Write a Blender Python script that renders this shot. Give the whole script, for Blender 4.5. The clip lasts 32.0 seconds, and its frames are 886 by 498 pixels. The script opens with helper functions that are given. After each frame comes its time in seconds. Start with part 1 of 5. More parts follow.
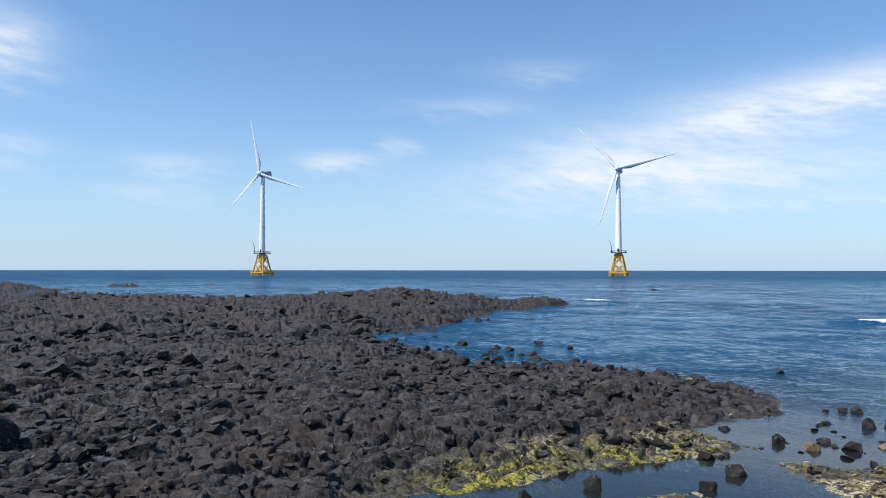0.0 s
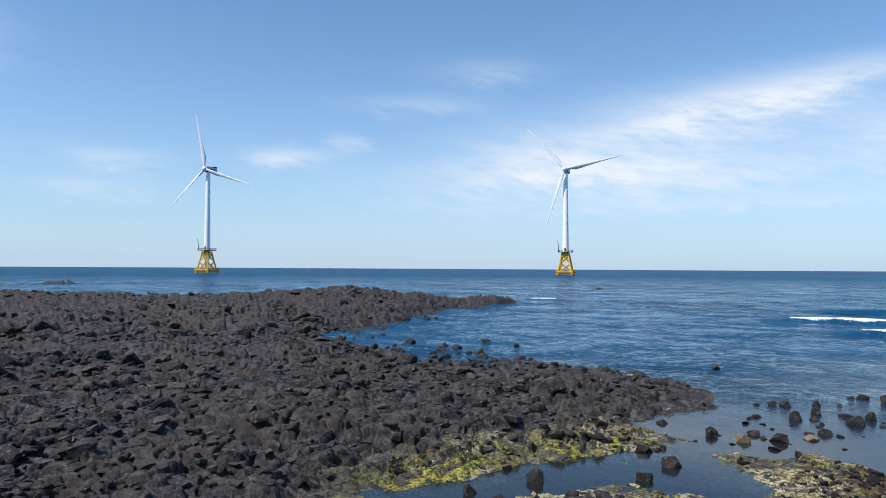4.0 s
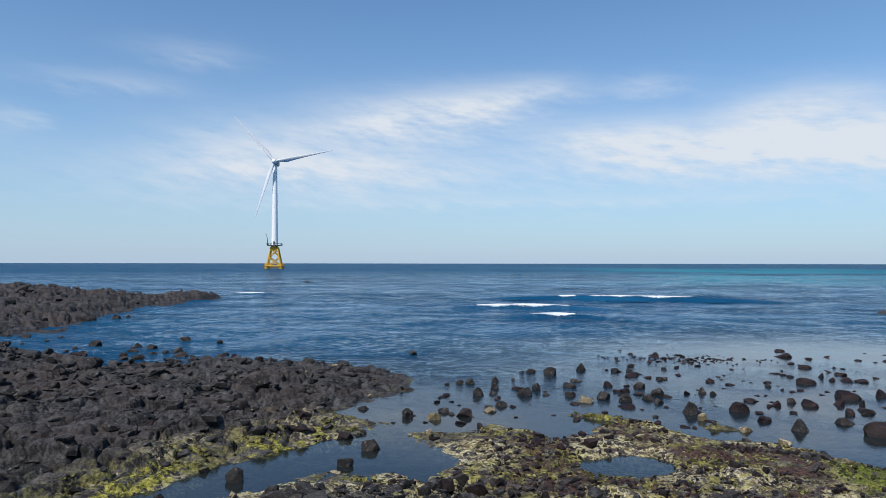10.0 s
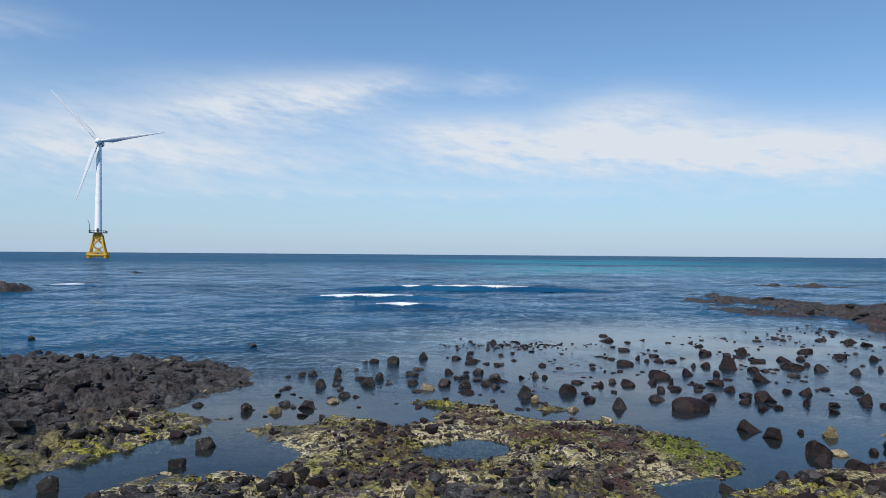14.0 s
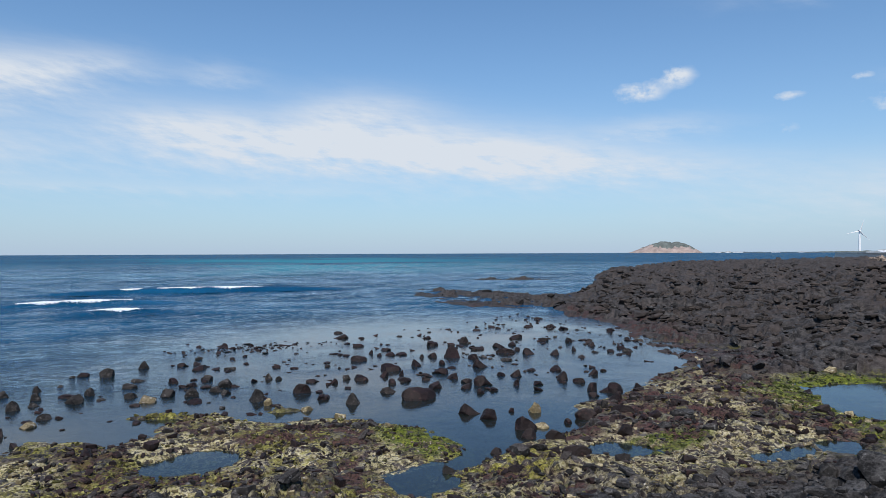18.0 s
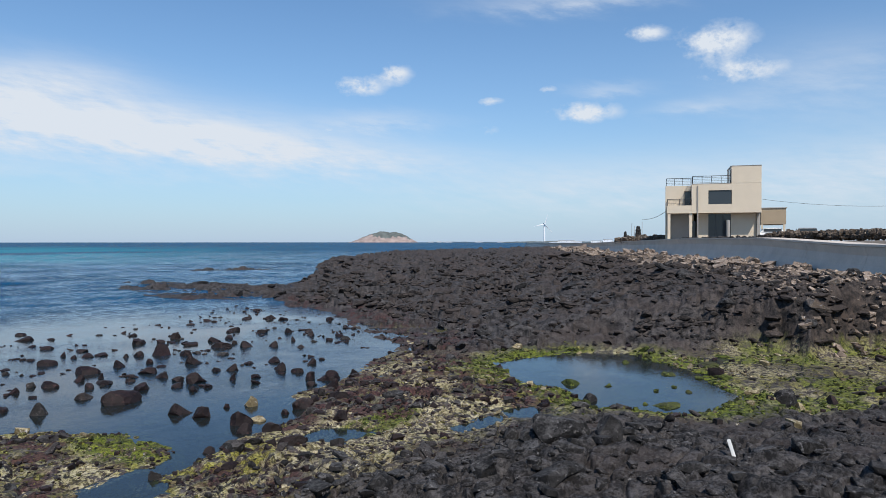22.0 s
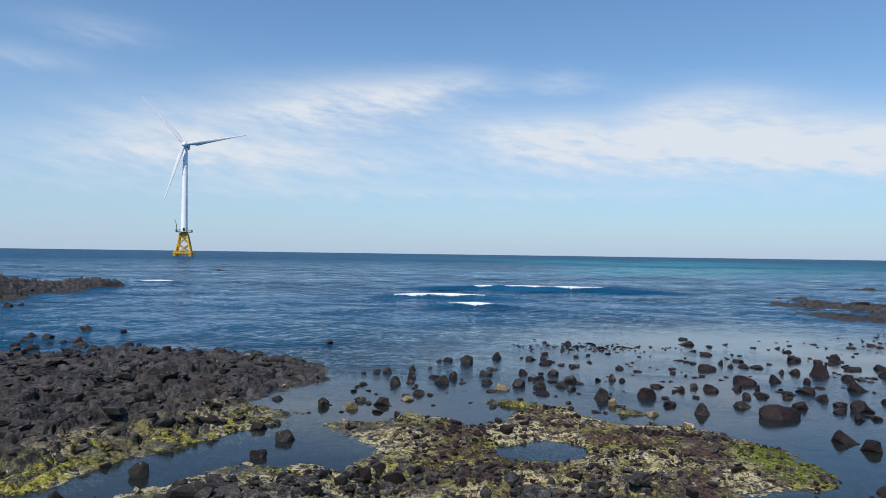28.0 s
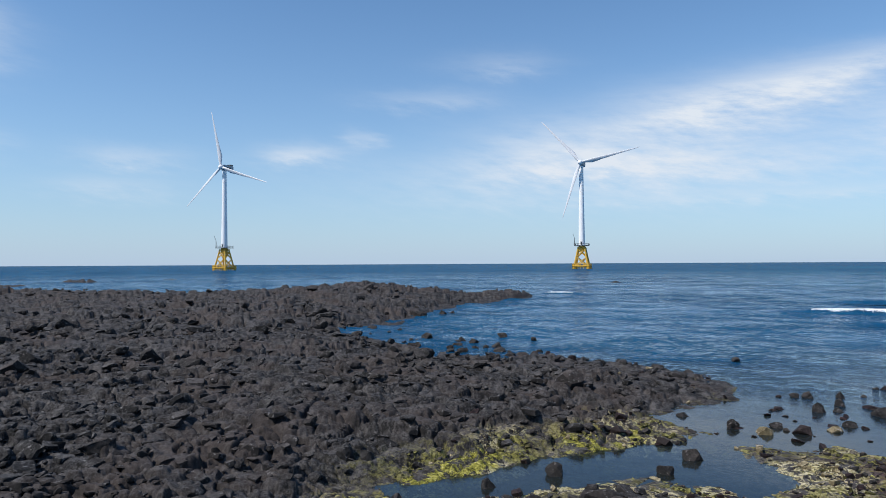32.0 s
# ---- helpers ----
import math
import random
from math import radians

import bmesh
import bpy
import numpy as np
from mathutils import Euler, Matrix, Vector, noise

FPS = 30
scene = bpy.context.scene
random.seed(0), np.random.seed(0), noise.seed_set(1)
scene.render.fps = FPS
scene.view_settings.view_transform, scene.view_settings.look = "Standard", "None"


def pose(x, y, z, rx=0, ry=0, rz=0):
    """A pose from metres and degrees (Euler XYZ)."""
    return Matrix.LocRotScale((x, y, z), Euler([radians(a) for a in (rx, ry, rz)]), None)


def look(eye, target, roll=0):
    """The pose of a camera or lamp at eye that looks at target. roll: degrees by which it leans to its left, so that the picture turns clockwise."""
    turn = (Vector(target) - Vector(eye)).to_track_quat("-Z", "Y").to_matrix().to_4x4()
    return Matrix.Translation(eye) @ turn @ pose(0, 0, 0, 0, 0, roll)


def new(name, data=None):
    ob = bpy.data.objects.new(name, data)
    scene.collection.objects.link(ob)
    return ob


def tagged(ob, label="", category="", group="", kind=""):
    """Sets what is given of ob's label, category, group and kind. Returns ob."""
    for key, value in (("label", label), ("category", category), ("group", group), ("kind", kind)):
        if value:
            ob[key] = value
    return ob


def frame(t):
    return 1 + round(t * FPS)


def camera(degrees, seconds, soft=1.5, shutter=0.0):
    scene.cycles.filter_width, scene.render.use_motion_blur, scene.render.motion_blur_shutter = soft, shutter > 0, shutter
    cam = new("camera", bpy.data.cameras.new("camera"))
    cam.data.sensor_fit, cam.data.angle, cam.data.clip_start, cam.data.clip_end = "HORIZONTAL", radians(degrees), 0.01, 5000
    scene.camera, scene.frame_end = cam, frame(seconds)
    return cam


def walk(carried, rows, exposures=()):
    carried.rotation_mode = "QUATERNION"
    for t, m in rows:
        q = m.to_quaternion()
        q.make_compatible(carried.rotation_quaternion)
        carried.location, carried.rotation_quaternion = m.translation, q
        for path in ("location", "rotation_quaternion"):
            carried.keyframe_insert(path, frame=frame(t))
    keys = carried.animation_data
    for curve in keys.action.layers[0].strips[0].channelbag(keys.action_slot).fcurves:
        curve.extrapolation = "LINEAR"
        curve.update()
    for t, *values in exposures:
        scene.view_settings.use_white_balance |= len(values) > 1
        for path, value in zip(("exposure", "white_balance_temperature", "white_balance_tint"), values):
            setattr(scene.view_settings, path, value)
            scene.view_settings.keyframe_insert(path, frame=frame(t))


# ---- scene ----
cam = camera(65.66, 32.0, soft=0.5)

# seconds, heading, pitch, roll in degrees, sway in metres
PATH = [
    (0.0, -36.93, 1.73, 0.05, -0.23, 0.00, 0.03), (0.5, -38.50, 2.04, 0.12, -0.25, 0.00, 0.00),
    (1.0, -40.09, 2.10, 0.17, -0.23, -0.03, -0.00), (1.5, -40.83, 1.94, 0.41, -0.18, -0.10, 0.02),
    (2.0, -41.08, 1.99, 0.37, -0.17, -0.11, 0.02), (2.5, -39.87, 2.05, 0.51, -0.04, -0.27, 0.06),
    (3.0, -37.35, 1.89, 0.71, -0.06, -0.24, 0.05), (3.5, -34.87, 1.79, 0.51, -0.07, -0.19, 0.04),
    (5.5, -25.93, 1.23, 0.66, -0.10, -0.08, 0.05), (6.0, -22.92, 1.47, 0.80, -0.09, -0.06, 0.01),
    (6.5, -20.24, 1.59, 0.25, -0.07, -0.05, 0.03), (7.0, -18.25, 1.62, 0.15, -0.04, -0.05, 0.03),
    (7.5, -16.35, 1.62, -0.04, -0.02, -0.02, 0.01), (8.0, -14.29, 1.64, 0.11, -0.02, -0.01, 0.01),
    (8.5, -12.49, 1.72, 0.08, 0.01, -0.02, 0.02), (9.0, -10.67, 1.45, -0.01, 0.00, 0.00, 0.01),
    (9.5, -9.77, 1.28, 0.07, 0.02, 0.01, -0.01), (10.0, -8.82, 1.16, 0.08, 0.01, 0.00, -0.01),
    (10.5, -8.00, 1.24, -0.07, 0.01, 0.02, -0.01), (11.0, -6.86, 1.49, 0.32, 0.00, 0.06, -0.00),
    (11.5, -5.00, 1.40, 0.40, 0.02, 0.03, -0.01), (12.0, -3.04, 0.99, 0.28, 0.02, 0.05, -0.03),
    (12.5, -1.38, 0.64, 0.13, 0.02, 0.06, -0.03), (13.0, -0.04, 0.55, 0.29, 0.03, 0.07, -0.01),
    (13.5, 1.93, 0.42, 0.46, 0.02, 0.03, -0.02), (15.5, 10.89, 0.62, -0.08, 0.07, 0.08, -0.03),
    (16.0, 13.53, 0.49, 0.03, 0.12, 0.14, -0.01), (16.5, 16.36, 0.30, 0.28, 0.14, 0.16, -0.03),
    (17.0, 18.77, 0.22, 0.02, 0.18, 0.17, -0.02), (17.5, 22.06, 0.39, 0.01, 0.19, 0.16, -0.04),
    (18.0, 25.75, 0.33, -0.22, 0.18, 0.13, -0.02), (18.5, 29.34, 0.41, 0.04, 0.14, -0.02, 0.02),
    (19.0, 32.88, 0.45, 0.15, 0.18, -0.04, 0.04), (19.5, 35.70, 0.52, 0.32, 0.20, -0.06, 0.02),
    (20.0, 39.02, 0.61, 0.17, 0.20, -0.08, 0.02), (20.5, 42.14, 0.52, -0.07, 0.20, -0.09, 0.03),
    (21.0, 45.27, 0.25, 0.11, 0.19, -0.09, 0.03), (21.5, 47.14, -0.06, 0.02, 0.20, -0.10, 0.03),
    (22.0, 48.60, -0.61, -0.01, 0.18, -0.08, 0.04), (22.5, 45.57, -0.86, 0.27, 0.19, 0.01, 0.04),
    (23.0, 41.62, -0.36, -0.05, 0.23, 0.03, 0.00), (23.5, 39.47, -1.14, 0.19, 0.22, 0.02, 0.01),
    (24.0, 35.62, -1.76, -0.00, 0.20, 0.08, -0.00), (24.5, 30.13, -3.42, 1.30, 0.14, 0.06, -0.03),
    (25.0, 22.43, -3.63, -0.51, 0.07, 0.08, 0.02), (25.5, 18.20, -2.62, -0.19, 0.05, 0.09, 0.03),
    (26.0, 14.21, -1.29, -0.32, 0.14, 0.16, -0.01), (26.5, 9.50, -0.57, 0.04, 0.08, 0.15, -0.00),
    (28.5, -5.85, 0.58, 0.78, -0.08, 0.14, -0.09), (29.0, -10.27, 0.80, 0.75, 0.06, -0.18, 0.03),
    (29.5, -14.49, 1.26, 0.93, -0.02, -0.08, -0.02), (30.0, -18.55, 1.48, 0.80, -0.08, -0.09, -0.03),
    (30.5, -22.58, 1.60, 0.26, -0.11, -0.05, -0.04), (31.0, -27.25, 1.66, -0.21, -0.13, -0.04, -0.06),
    (31.5, -31.37, 1.36, -0.03, -0.19, 0.02, -0.05), (32.0, -34.02, 1.20, -0.29, -0.14, -0.05, -0.01)]
EYE = 4.5
walk(cam, [(t, pose(x, y, EYE + z, 90 + p, 0, -h) @ pose(0, 0, 0, 0, 0, r)) for t, h, p, r, x, y, z in PATH],
     exposures=[(0, 0.16), (3.5, 0.13), (6, 0.0), (9, -0.1), (13, -0.13), (20, -0.16), (22, -0.1), (24, -0.02), (25, -0.02), (26, -0.12), (29, -0.12), (32, -0.05)])

# ---------------------------------------------------------------- light
SUN_AZ, SUN_EL = 209.0, 51.0
world = bpy.data.worlds.new("sky")
scene.world = world
world.use_nodes = True
wn, wl = world.node_tree.nodes, world.node_tree.links


def wmath(op, a, b=None, clamp=False):
    n = wn.new("ShaderNodeMath")
    n.operation, n.use_clamp = op, clamp
    for i, v in enumerate((a, b)):
        if v is None:
            continue
        if isinstance(v, (int, float)):
            n.inputs[i].default_value = v
        else:
            wl.new(v, n.inputs[i])
    return n.outputs[0]


# clouds: azimuth, elevation, half width, half height in degrees, density
CIRRUS = [(-24, 9.3, 7, 2.5, .6), (-13, 11.6, 6.5, 2.1, 1.0), (-6, 12.9, 5.5, 1.6, .85), (-1, 14.2, 4, 1.0, .5), (-18, 7.8, 10, 1.5, .6),
          (5, 9.8, 6, 1.8, .8), (0, 7.5, 30, 2.8, .28), (-24, 6.5, 16, 2.4, .3), (14, 9.0, 9, 2.1, .95), (19, 11.8, 5, 1.5, .7), (24, 8.6, 10, 2.2, .95), (33, 7.8, 9, 1.8, .8),
          (41, 6.7, 10, 1.3, .6), (8.2, 13.9, 3.5, .9, .45), (-71.5, 15.6, 4, 2.4, .9), (-73.4, 7.2, 4, .9, .55),
          (-70, 9, 3, .8, .35), (-58.3, 8.1, 4, .8, .45), (-59.5, 5.8, 4, .8, .4), (62, 4.6, 16, 2.2, .6), (88, 5, 14, 2.8, .8)]
WISPS = [(-45.6, 8.8, 3, .8, .75), (-41.3, 10.2, 1.2, .7, .4), (-34.6, 13.4, 5, .8, .32), (-29, 16, 4, 1, .28),
         (0, 5, 22, .5, .3), (43.4, 9.9, 4.5, .7, .5), (62, 12.1, 2.6, .5, .4), (69.1, 10.4, 3, .6, .45),
         (59.5, 19, 8, .8, .55), (78, 12, 7, 2.6, .4)]
PUFFS = [(60.7, 10.4, 2.2, .7, 1.15), (70.5, 15.2, 2.4, 1.1, 1.1), (65.2, 16.2, 1.4, .5, 1.0), (72.6, 12.8, 3, .9, .8),
         (42, 12.6, 1.7, .65, 1.0), (44.8, 13.7, 1.2, .65, 1.0), (52.8, 11.5, .8, .3, .7), (57.3, 12.4, .7, .25, .7),
         (52.6, 9.2, .8, .4, .4), (39, 9.1, .9, .35, .6)]
tex = wn.new("ShaderNodeTexCoord")
sep = wn.new("ShaderNodeSeparateXYZ")
wl.new(tex.outputs["Generated"], sep.inputs[0])
az = wmath("MULTIPLY", wmath("ARCTAN2", sep.outputs[0], sep.outputs[1]), 57.29578)
el = wmath("MULTIPLY", wmath("ARCSINE", sep.outputs[2]), 57.29578)


def sky_noise(sa, se, scale, detail, seed, shear=1.6):
    c = wn.new("ShaderNodeCombineXYZ")
    wl.new(wmath("ADD", wmath("MULTIPLY", az, sa), wmath("MULTIPLY", el, sa * shear)), c.inputs[0])
    wl.new(wmath("MULTIPLY", el, se), c.inputs[1])
    c.inputs[2].default_value = seed
    n = wn.new("ShaderNodeTexNoise")
    n.inputs["Scale"].default_value, n.inputs["Detail"].default_value, n.inputs["Roughness"].default_value = scale, detail, 0.6
    wl.new(c.outputs[0], n.inputs["Vector"])
    return n.outputs["Fac"]


def blobs(rows, az, el):
    total = None
    for a, e, wa, we, s in rows:
        u = wmath("POWER", wmath("MULTIPLY", wmath("ABSOLUTE", wmath("SUBTRACT", az, a)), 1 / wa), 2.0)
        v = wmath("POWER", wmath("MULTIPLY", wmath("ABSOLUTE", wmath("SUBTRACT", el, e)), 1 / we), 2.0)
        g = wmath("MULTIPLY", wmath("POWER", 2.718, wmath("MULTIPLY", wmath("ADD", u, v), -1.0)), s)
        total = g if total is None else wmath("ADD", total, g)
    return total


soft = sky_noise(0.10, 0.45, 1.0, 6, 3.1)
fine = sky_noise(0.30, 0.75, 1.3, 6, 9.7)
warp = wmath("SUBTRACT", soft, 0.5)
az2, el2 = wmath("ADD", az, wmath("MULTIPLY", warp, 7.0)), wmath("ADD", el, wmath("MULTIPLY", wmath("SUBTRACT", fine, 0.5), 2.0))
streak = sky_noise(0.22, 1.9, 1.6, 7, 5.2)
veil = wmath("MULTIPLY", blobs(CIRRUS + WISPS, az2, el2), wmath("ADD", wmath("ADD", wmath("MULTIPLY", fine, 1.9), wmath("MULTIPLY", streak, 0.5)), -0.33))
puff = sky_noise(0.75, 1.0, 1.0, 7, 1.3, 0.0)
lump = wmath("SUBTRACT", wmath("MULTIPLY", blobs(PUFFS, wmath("ADD", az, wmath("MULTIPLY", wmath("SUBTRACT", puff, 0.5), 1.8)), wmath("ADD", el, wmath("MULTIPLY", wmath("SUBTRACT", fine, 0.5), 0.8))), wmath("ADD", wmath("MULTIPLY", puff, 5.0), -1.05)), 0.22)
cover = wmath("MULTIPLY", wmath("MAXIMUM", veil, lump), 0.86, clamp=True)
sky = wn.new("ShaderNodeTexSky")
sky.sky_type, sky.sun_disc = "NISHITA", False
sky.sun_elevation, sky.sun_rotation = radians(SUN_EL), radians(SUN_AZ)
sky.altitude, sky.air_density, sky.dust_density, sky.ozone_density = 0, 1.0, 0.3, 2.5
tint = wn.new("ShaderNodeMix")
tint.data_type, tint.blend_type = "RGBA", "MULTIPLY"
tint.inputs["Factor"].default_value = 1.0
wl.new(sky.outputs[0], tint.inputs["A"])
tint.inputs["B"].default_value = (0.81, 1.12, 1.32, 1)
hazy = wn.new("ShaderNodeMix")
hazy.data_type = "RGBA"
wl.new(wmath("MULTIPLY", wmath("POWER", 2.718, wmath("MULTIPLY", wmath("MAXIMUM", el, 0.0), -0.12)), 0.88), hazy.inputs["Factor"])
wl.new(tint.outputs["Result"], hazy.inputs["A"])
hazy.inputs["B"].default_value = (4.3, 5.45, 7.15, 1)
mixc = wn.new("ShaderNodeMix")
mixc.data_type = "RGBA"
wl.new(cover, mixc.inputs["Factor"])
wl.new(hazy.outputs["Result"], mixc.inputs["A"])
mixc.inputs["B"].default_value = (6.95, 7.55, 8.35, 1)
wn["Background"].inputs["Strength"].default_value = 0.11
wl.new(mixc.outputs["Result"], wn["Background"].inputs["Color"])

lamp = bpy.data.lights.new("sun", "SUN")
lamp.energy, lamp.angle, lamp.color = 4.8, radians(0.5), (1.0, 0.94, 0.86)
sun = new("sun", lamp)
sa, se = radians(SUN_AZ), radians(SUN_EL)
sun.matrix_world = look((0, 0, 60), Vector((0, 0, 60)) - Vector((math.sin(sa) * math.cos(se), math.cos(sa) * math.cos(se), math.sin(se))))


# ---------------------------------------------------------------- materials
def material(name, rough=0.8, metal=0.0):
    m = bpy.data.materials.new(name)
    m.use_nodes = True
    b = m.node_tree.nodes["Principled BSDF"]
    b.inputs["Roughness"].default_value, b.inputs["Metallic"].default_value = rough, metal
    return m, m.node_tree.nodes, m.node_tree.links, b


def node(ns, ls, kind, ins=(), **props):
    n = ns.new(kind)
    for k, v in props.items():
        if k == "operation":
            n.operation = v
        elif k == "blend_type":
            n.blend_type = v
        elif k == "data_type":
            n.data_type = v
        elif k == "attribute_name":
            n.attribute_name = v
    for key, v in dict(ins).items():
        if hasattr(v, "is_output"):
            ls.new(v, n.inputs[key])
        else:
            n.inputs[key].default_value = v
    return n


def noise_tex(ns, ls, vec, scale, detail=5, rough=0.6):
    return node(ns, ls, "ShaderNodeTexNoise", {"Vector": vec, "Scale": scale, "Detail": detail, "Roughness": rough}).outputs["Fac"]


def ramp(ns, ls, fac, stops):
    n = ns.new("ShaderNodeValToRGB")
    e = n.color_ramp.elements
    while len(e) < len(stops):
        e.new(0.5)
    for s, (p, c) in zip(e, stops):
        s.position, s.color = p, ((c, c, c, 1) if isinstance(c, (int, float)) else (*c, 1))
    ls.new(fac, n.inputs[0])
    return n.outputs[0]


def mix(ns, ls, fac, a, b):
    n = node(ns, ls, "ShaderNodeMix", {}, data_type="RGBA")
    for key, v in (("Factor", fac), ("A", a), ("B", b)):
        if hasattr(v, "is_output"):
            ls.new(v, n.inputs[key])
        elif isinstance(v, tuple):
            n.inputs[key].default_value = (*v, 1)
        else:
            n.inputs[key].default_value = v
    return n.outputs["Result"]


def fmath(ns, ls, op, a, b=0.0, clamp=False):
    n = ns.new("ShaderNodeMath")
    n.operation, n.use_clamp = op, clamp
    for i, v in enumerate((a, b)):
        if hasattr(v, "is_output"):
            ls.new(v, n.inputs[i])
        else:
            n.inputs[i].default_value = v
    return n.outputs[0]


def bump(ns, ls, height, dist, strength=1.0):
    return node(ns, ls, "ShaderNodeBump", {"Height": height, "Distance": dist, "Strength": strength}).outputs["Normal"]


def attribute(ns, ls, name):
    return node(ns, ls, "ShaderNodeAttribute", attribute_name=name).outputs["Fac"]


def plain(name, colour, rough=0.6, metal=0.0, vary=0.25, scale=1.5, relief=0.004):
    """A painted, cast or grown surface: colour broken up at two scales, with fine relief."""
    m, ns, ls, b = material(name, rough, metal)
    pos = node(ns, ls, "ShaderNodeTexCoord").outputs["Object"]
    big, small = noise_tex(ns, ls, pos, scale, 4), noise_tex(ns, ls, pos, scale * 14, 4)
    both = fmath(ns, ls, "ADD", fmath(ns, ls, "MULTIPLY", big, 0.65), fmath(ns, ls, "MULTIPLY", small, 0.35))
    lo, hi = tuple(c * (1 - vary) for c in colour), tuple(min(1, c * (1 + vary)) for c in colour)
    ls.new(ramp(ns, ls, both, [(0.3, lo), (0.7, hi)]), b.inputs["Base Color"])
    if relief:
        ls.new(bump(ns, ls, small, relief), b.inputs["Normal"])
    return m


def rock_material(name, dark, light, shore, rough=0.88, shine=0.25):
    """Vesicular lava. shore: reads the zones of the ground (algae, weed, pale crust, brown)."""
    m, ns, ls, b = material(name, rough)
    b.inputs["Specular IOR Level"].default_value = shine
    pos = node(ns, ls, "ShaderNodeNewGeometry").outputs["Position"]
    big, mid, small = noise_tex(ns, ls, pos, 0.35, 5), noise_tex(ns, ls, pos, 2.2, 9, 0.72), noise_tex(ns, ls, pos, 16, 7, 0.75)
    tone = fmath(ns, ls, "ADD", fmath(ns, ls, "MULTIPLY", mid, 0.5), fmath(ns, ls, "MULTIPLY", small, 0.5))
    col = ramp(ns, ls, tone, [(0.40, tuple(c * 0.25 for c in dark)), (0.46, dark), (0.53, tuple((x + y) / 2 for x, y in zip(dark, light))), (0.62, light)])
    col = mix(ns, ls, ramp(ns, ls, big, [(0.46, 0.0), (0.62, 0.6)]), col, (0.058, 0.045, 0.040))
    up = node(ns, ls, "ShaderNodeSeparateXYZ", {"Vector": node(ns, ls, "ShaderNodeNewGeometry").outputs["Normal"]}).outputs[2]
    # Steep sides painted darker than weathered tops, for shade in gaps and undercuts
    worn_or_shade = ramp(ns, ls, fmath(ns, ls, "ADD", up, fmath(ns, ls, "MULTIPLY", fmath(ns, ls, "SUBTRACT", mid, 0.5), 0.5)), [(0.40, 0.72), (0.90, 0.0)])
    col = mix(ns, ls, worn_or_shade, col, tuple(c * 0.6 for c in dark))
    if shore:
        brown = attribute(ns, ls, "brown")
        col = mix(ns, ls, fmath(ns, ls, "MULTIPLY", brown, ramp(ns, ls, mid, [(0.42, 0.0), (0.62, 0.9)]), True), col, (0.085, 0.062, 0.050))
        weed = attribute(ns, ls, "weed")
        patch = noise_tex(ns, ls, pos, 1.9, 8, 0.72)
        pale = attribute(ns, ls, "pale")
        crust = noise_tex(ns, ls, pos, 5.6, 8, 0.75)
        cream = ramp(ns, ls, small, [(0.38, (0.09, 0.06, 0.03)), (0.46, (0.42, 0.36, 0.18)), (0.58, (0.80, 0.72, 0.50))])
        col = mix(ns, ls, fmath(ns, ls, "MULTIPLY", pale, ramp(ns, ls, crust, [(0.485, 0.0), (0.52, 0.97)]), True), col, cream)
        alg = attribute(ns, ls, "algae")
        tuft = noise_tex(ns, ls, pos, 2.8, 8, 0.74)
        green = ramp(ns, ls, noise_tex(ns, ls, pos, 11, 6, 0.75), [(0.38, (0.014, 0.014, 0.004)), (0.46, (0.12, 0.115, 0.010)), (0.55, (0.29, 0.27, 0.05)), (0.66, (0.52, 0.48, 0.20))])
        col = mix(ns, ls, fmath(ns, ls, "MULTIPLY", alg, ramp(ns, ls, tuft, [(0.485, 0.0), (0.525, 0.97)]), True), col, green)
        lush = attribute(ns, ls, "lush")
        moss = ramp(ns, ls, noise_tex(ns, ls, pos, 13, 6, 0.75), [(0.38, (0.010, 0.016, 0.003)), (0.49, (0.075, 0.10, 0.008)), (0.62, (0.23, 0.25, 0.03))])
        col = mix(ns, ls, fmath(ns, ls, "MULTIPLY", lush, ramp(ns, ls, tuft, [(0.40, 0.0), (0.48, 0.95)]), True), col, moss)
        col = mix(ns, ls, fmath(ns, ls, "MULTIPLY", weed, ramp(ns, ls, patch, [(0.475, 0.0), (0.52, 0.97)]), True), col,
                  ramp(ns, ls, small, [(0.40, (0.008, 0.004, 0.0045)), (0.62, (0.11, 0.052, 0.048))]))
    else:
        rnd = node(ns, ls, "ShaderNodeNewGeometry").outputs["Random Per Island"]
        col = mix(ns, ls, fmath(ns, ls, "MULTIPLY", rnd, 0.5), col, tuple(c * 0.6 for c in dark))
        col = mix(ns, ls, ramp(ns, ls, noise_tex(ns, ls, pos, 8.5, 6, 0.7), [(0.58, 0.0), (0.66, 0.45)]), col, tuple(min(0.8, c * 2.2) for c in light))
    ls.new(col, b.inputs["Base Color"])
    chips = node(ns, ls, "ShaderNodeTexVoronoi", {"Vector": pos, "Scale": 5.5, "Randomness": 1.0}).outputs["Distance"]
    h = fmath(ns, ls, "ADD", mid, fmath(ns, ls, "ADD", fmath(ns, ls, "MULTIPLY", small, 0.32), fmath(ns, ls, "MULTIPLY", chips, -0.35)))
    ls.new(bump(ns, ls, h, 0.06, 1.0), b.inputs["Normal"])
    return m


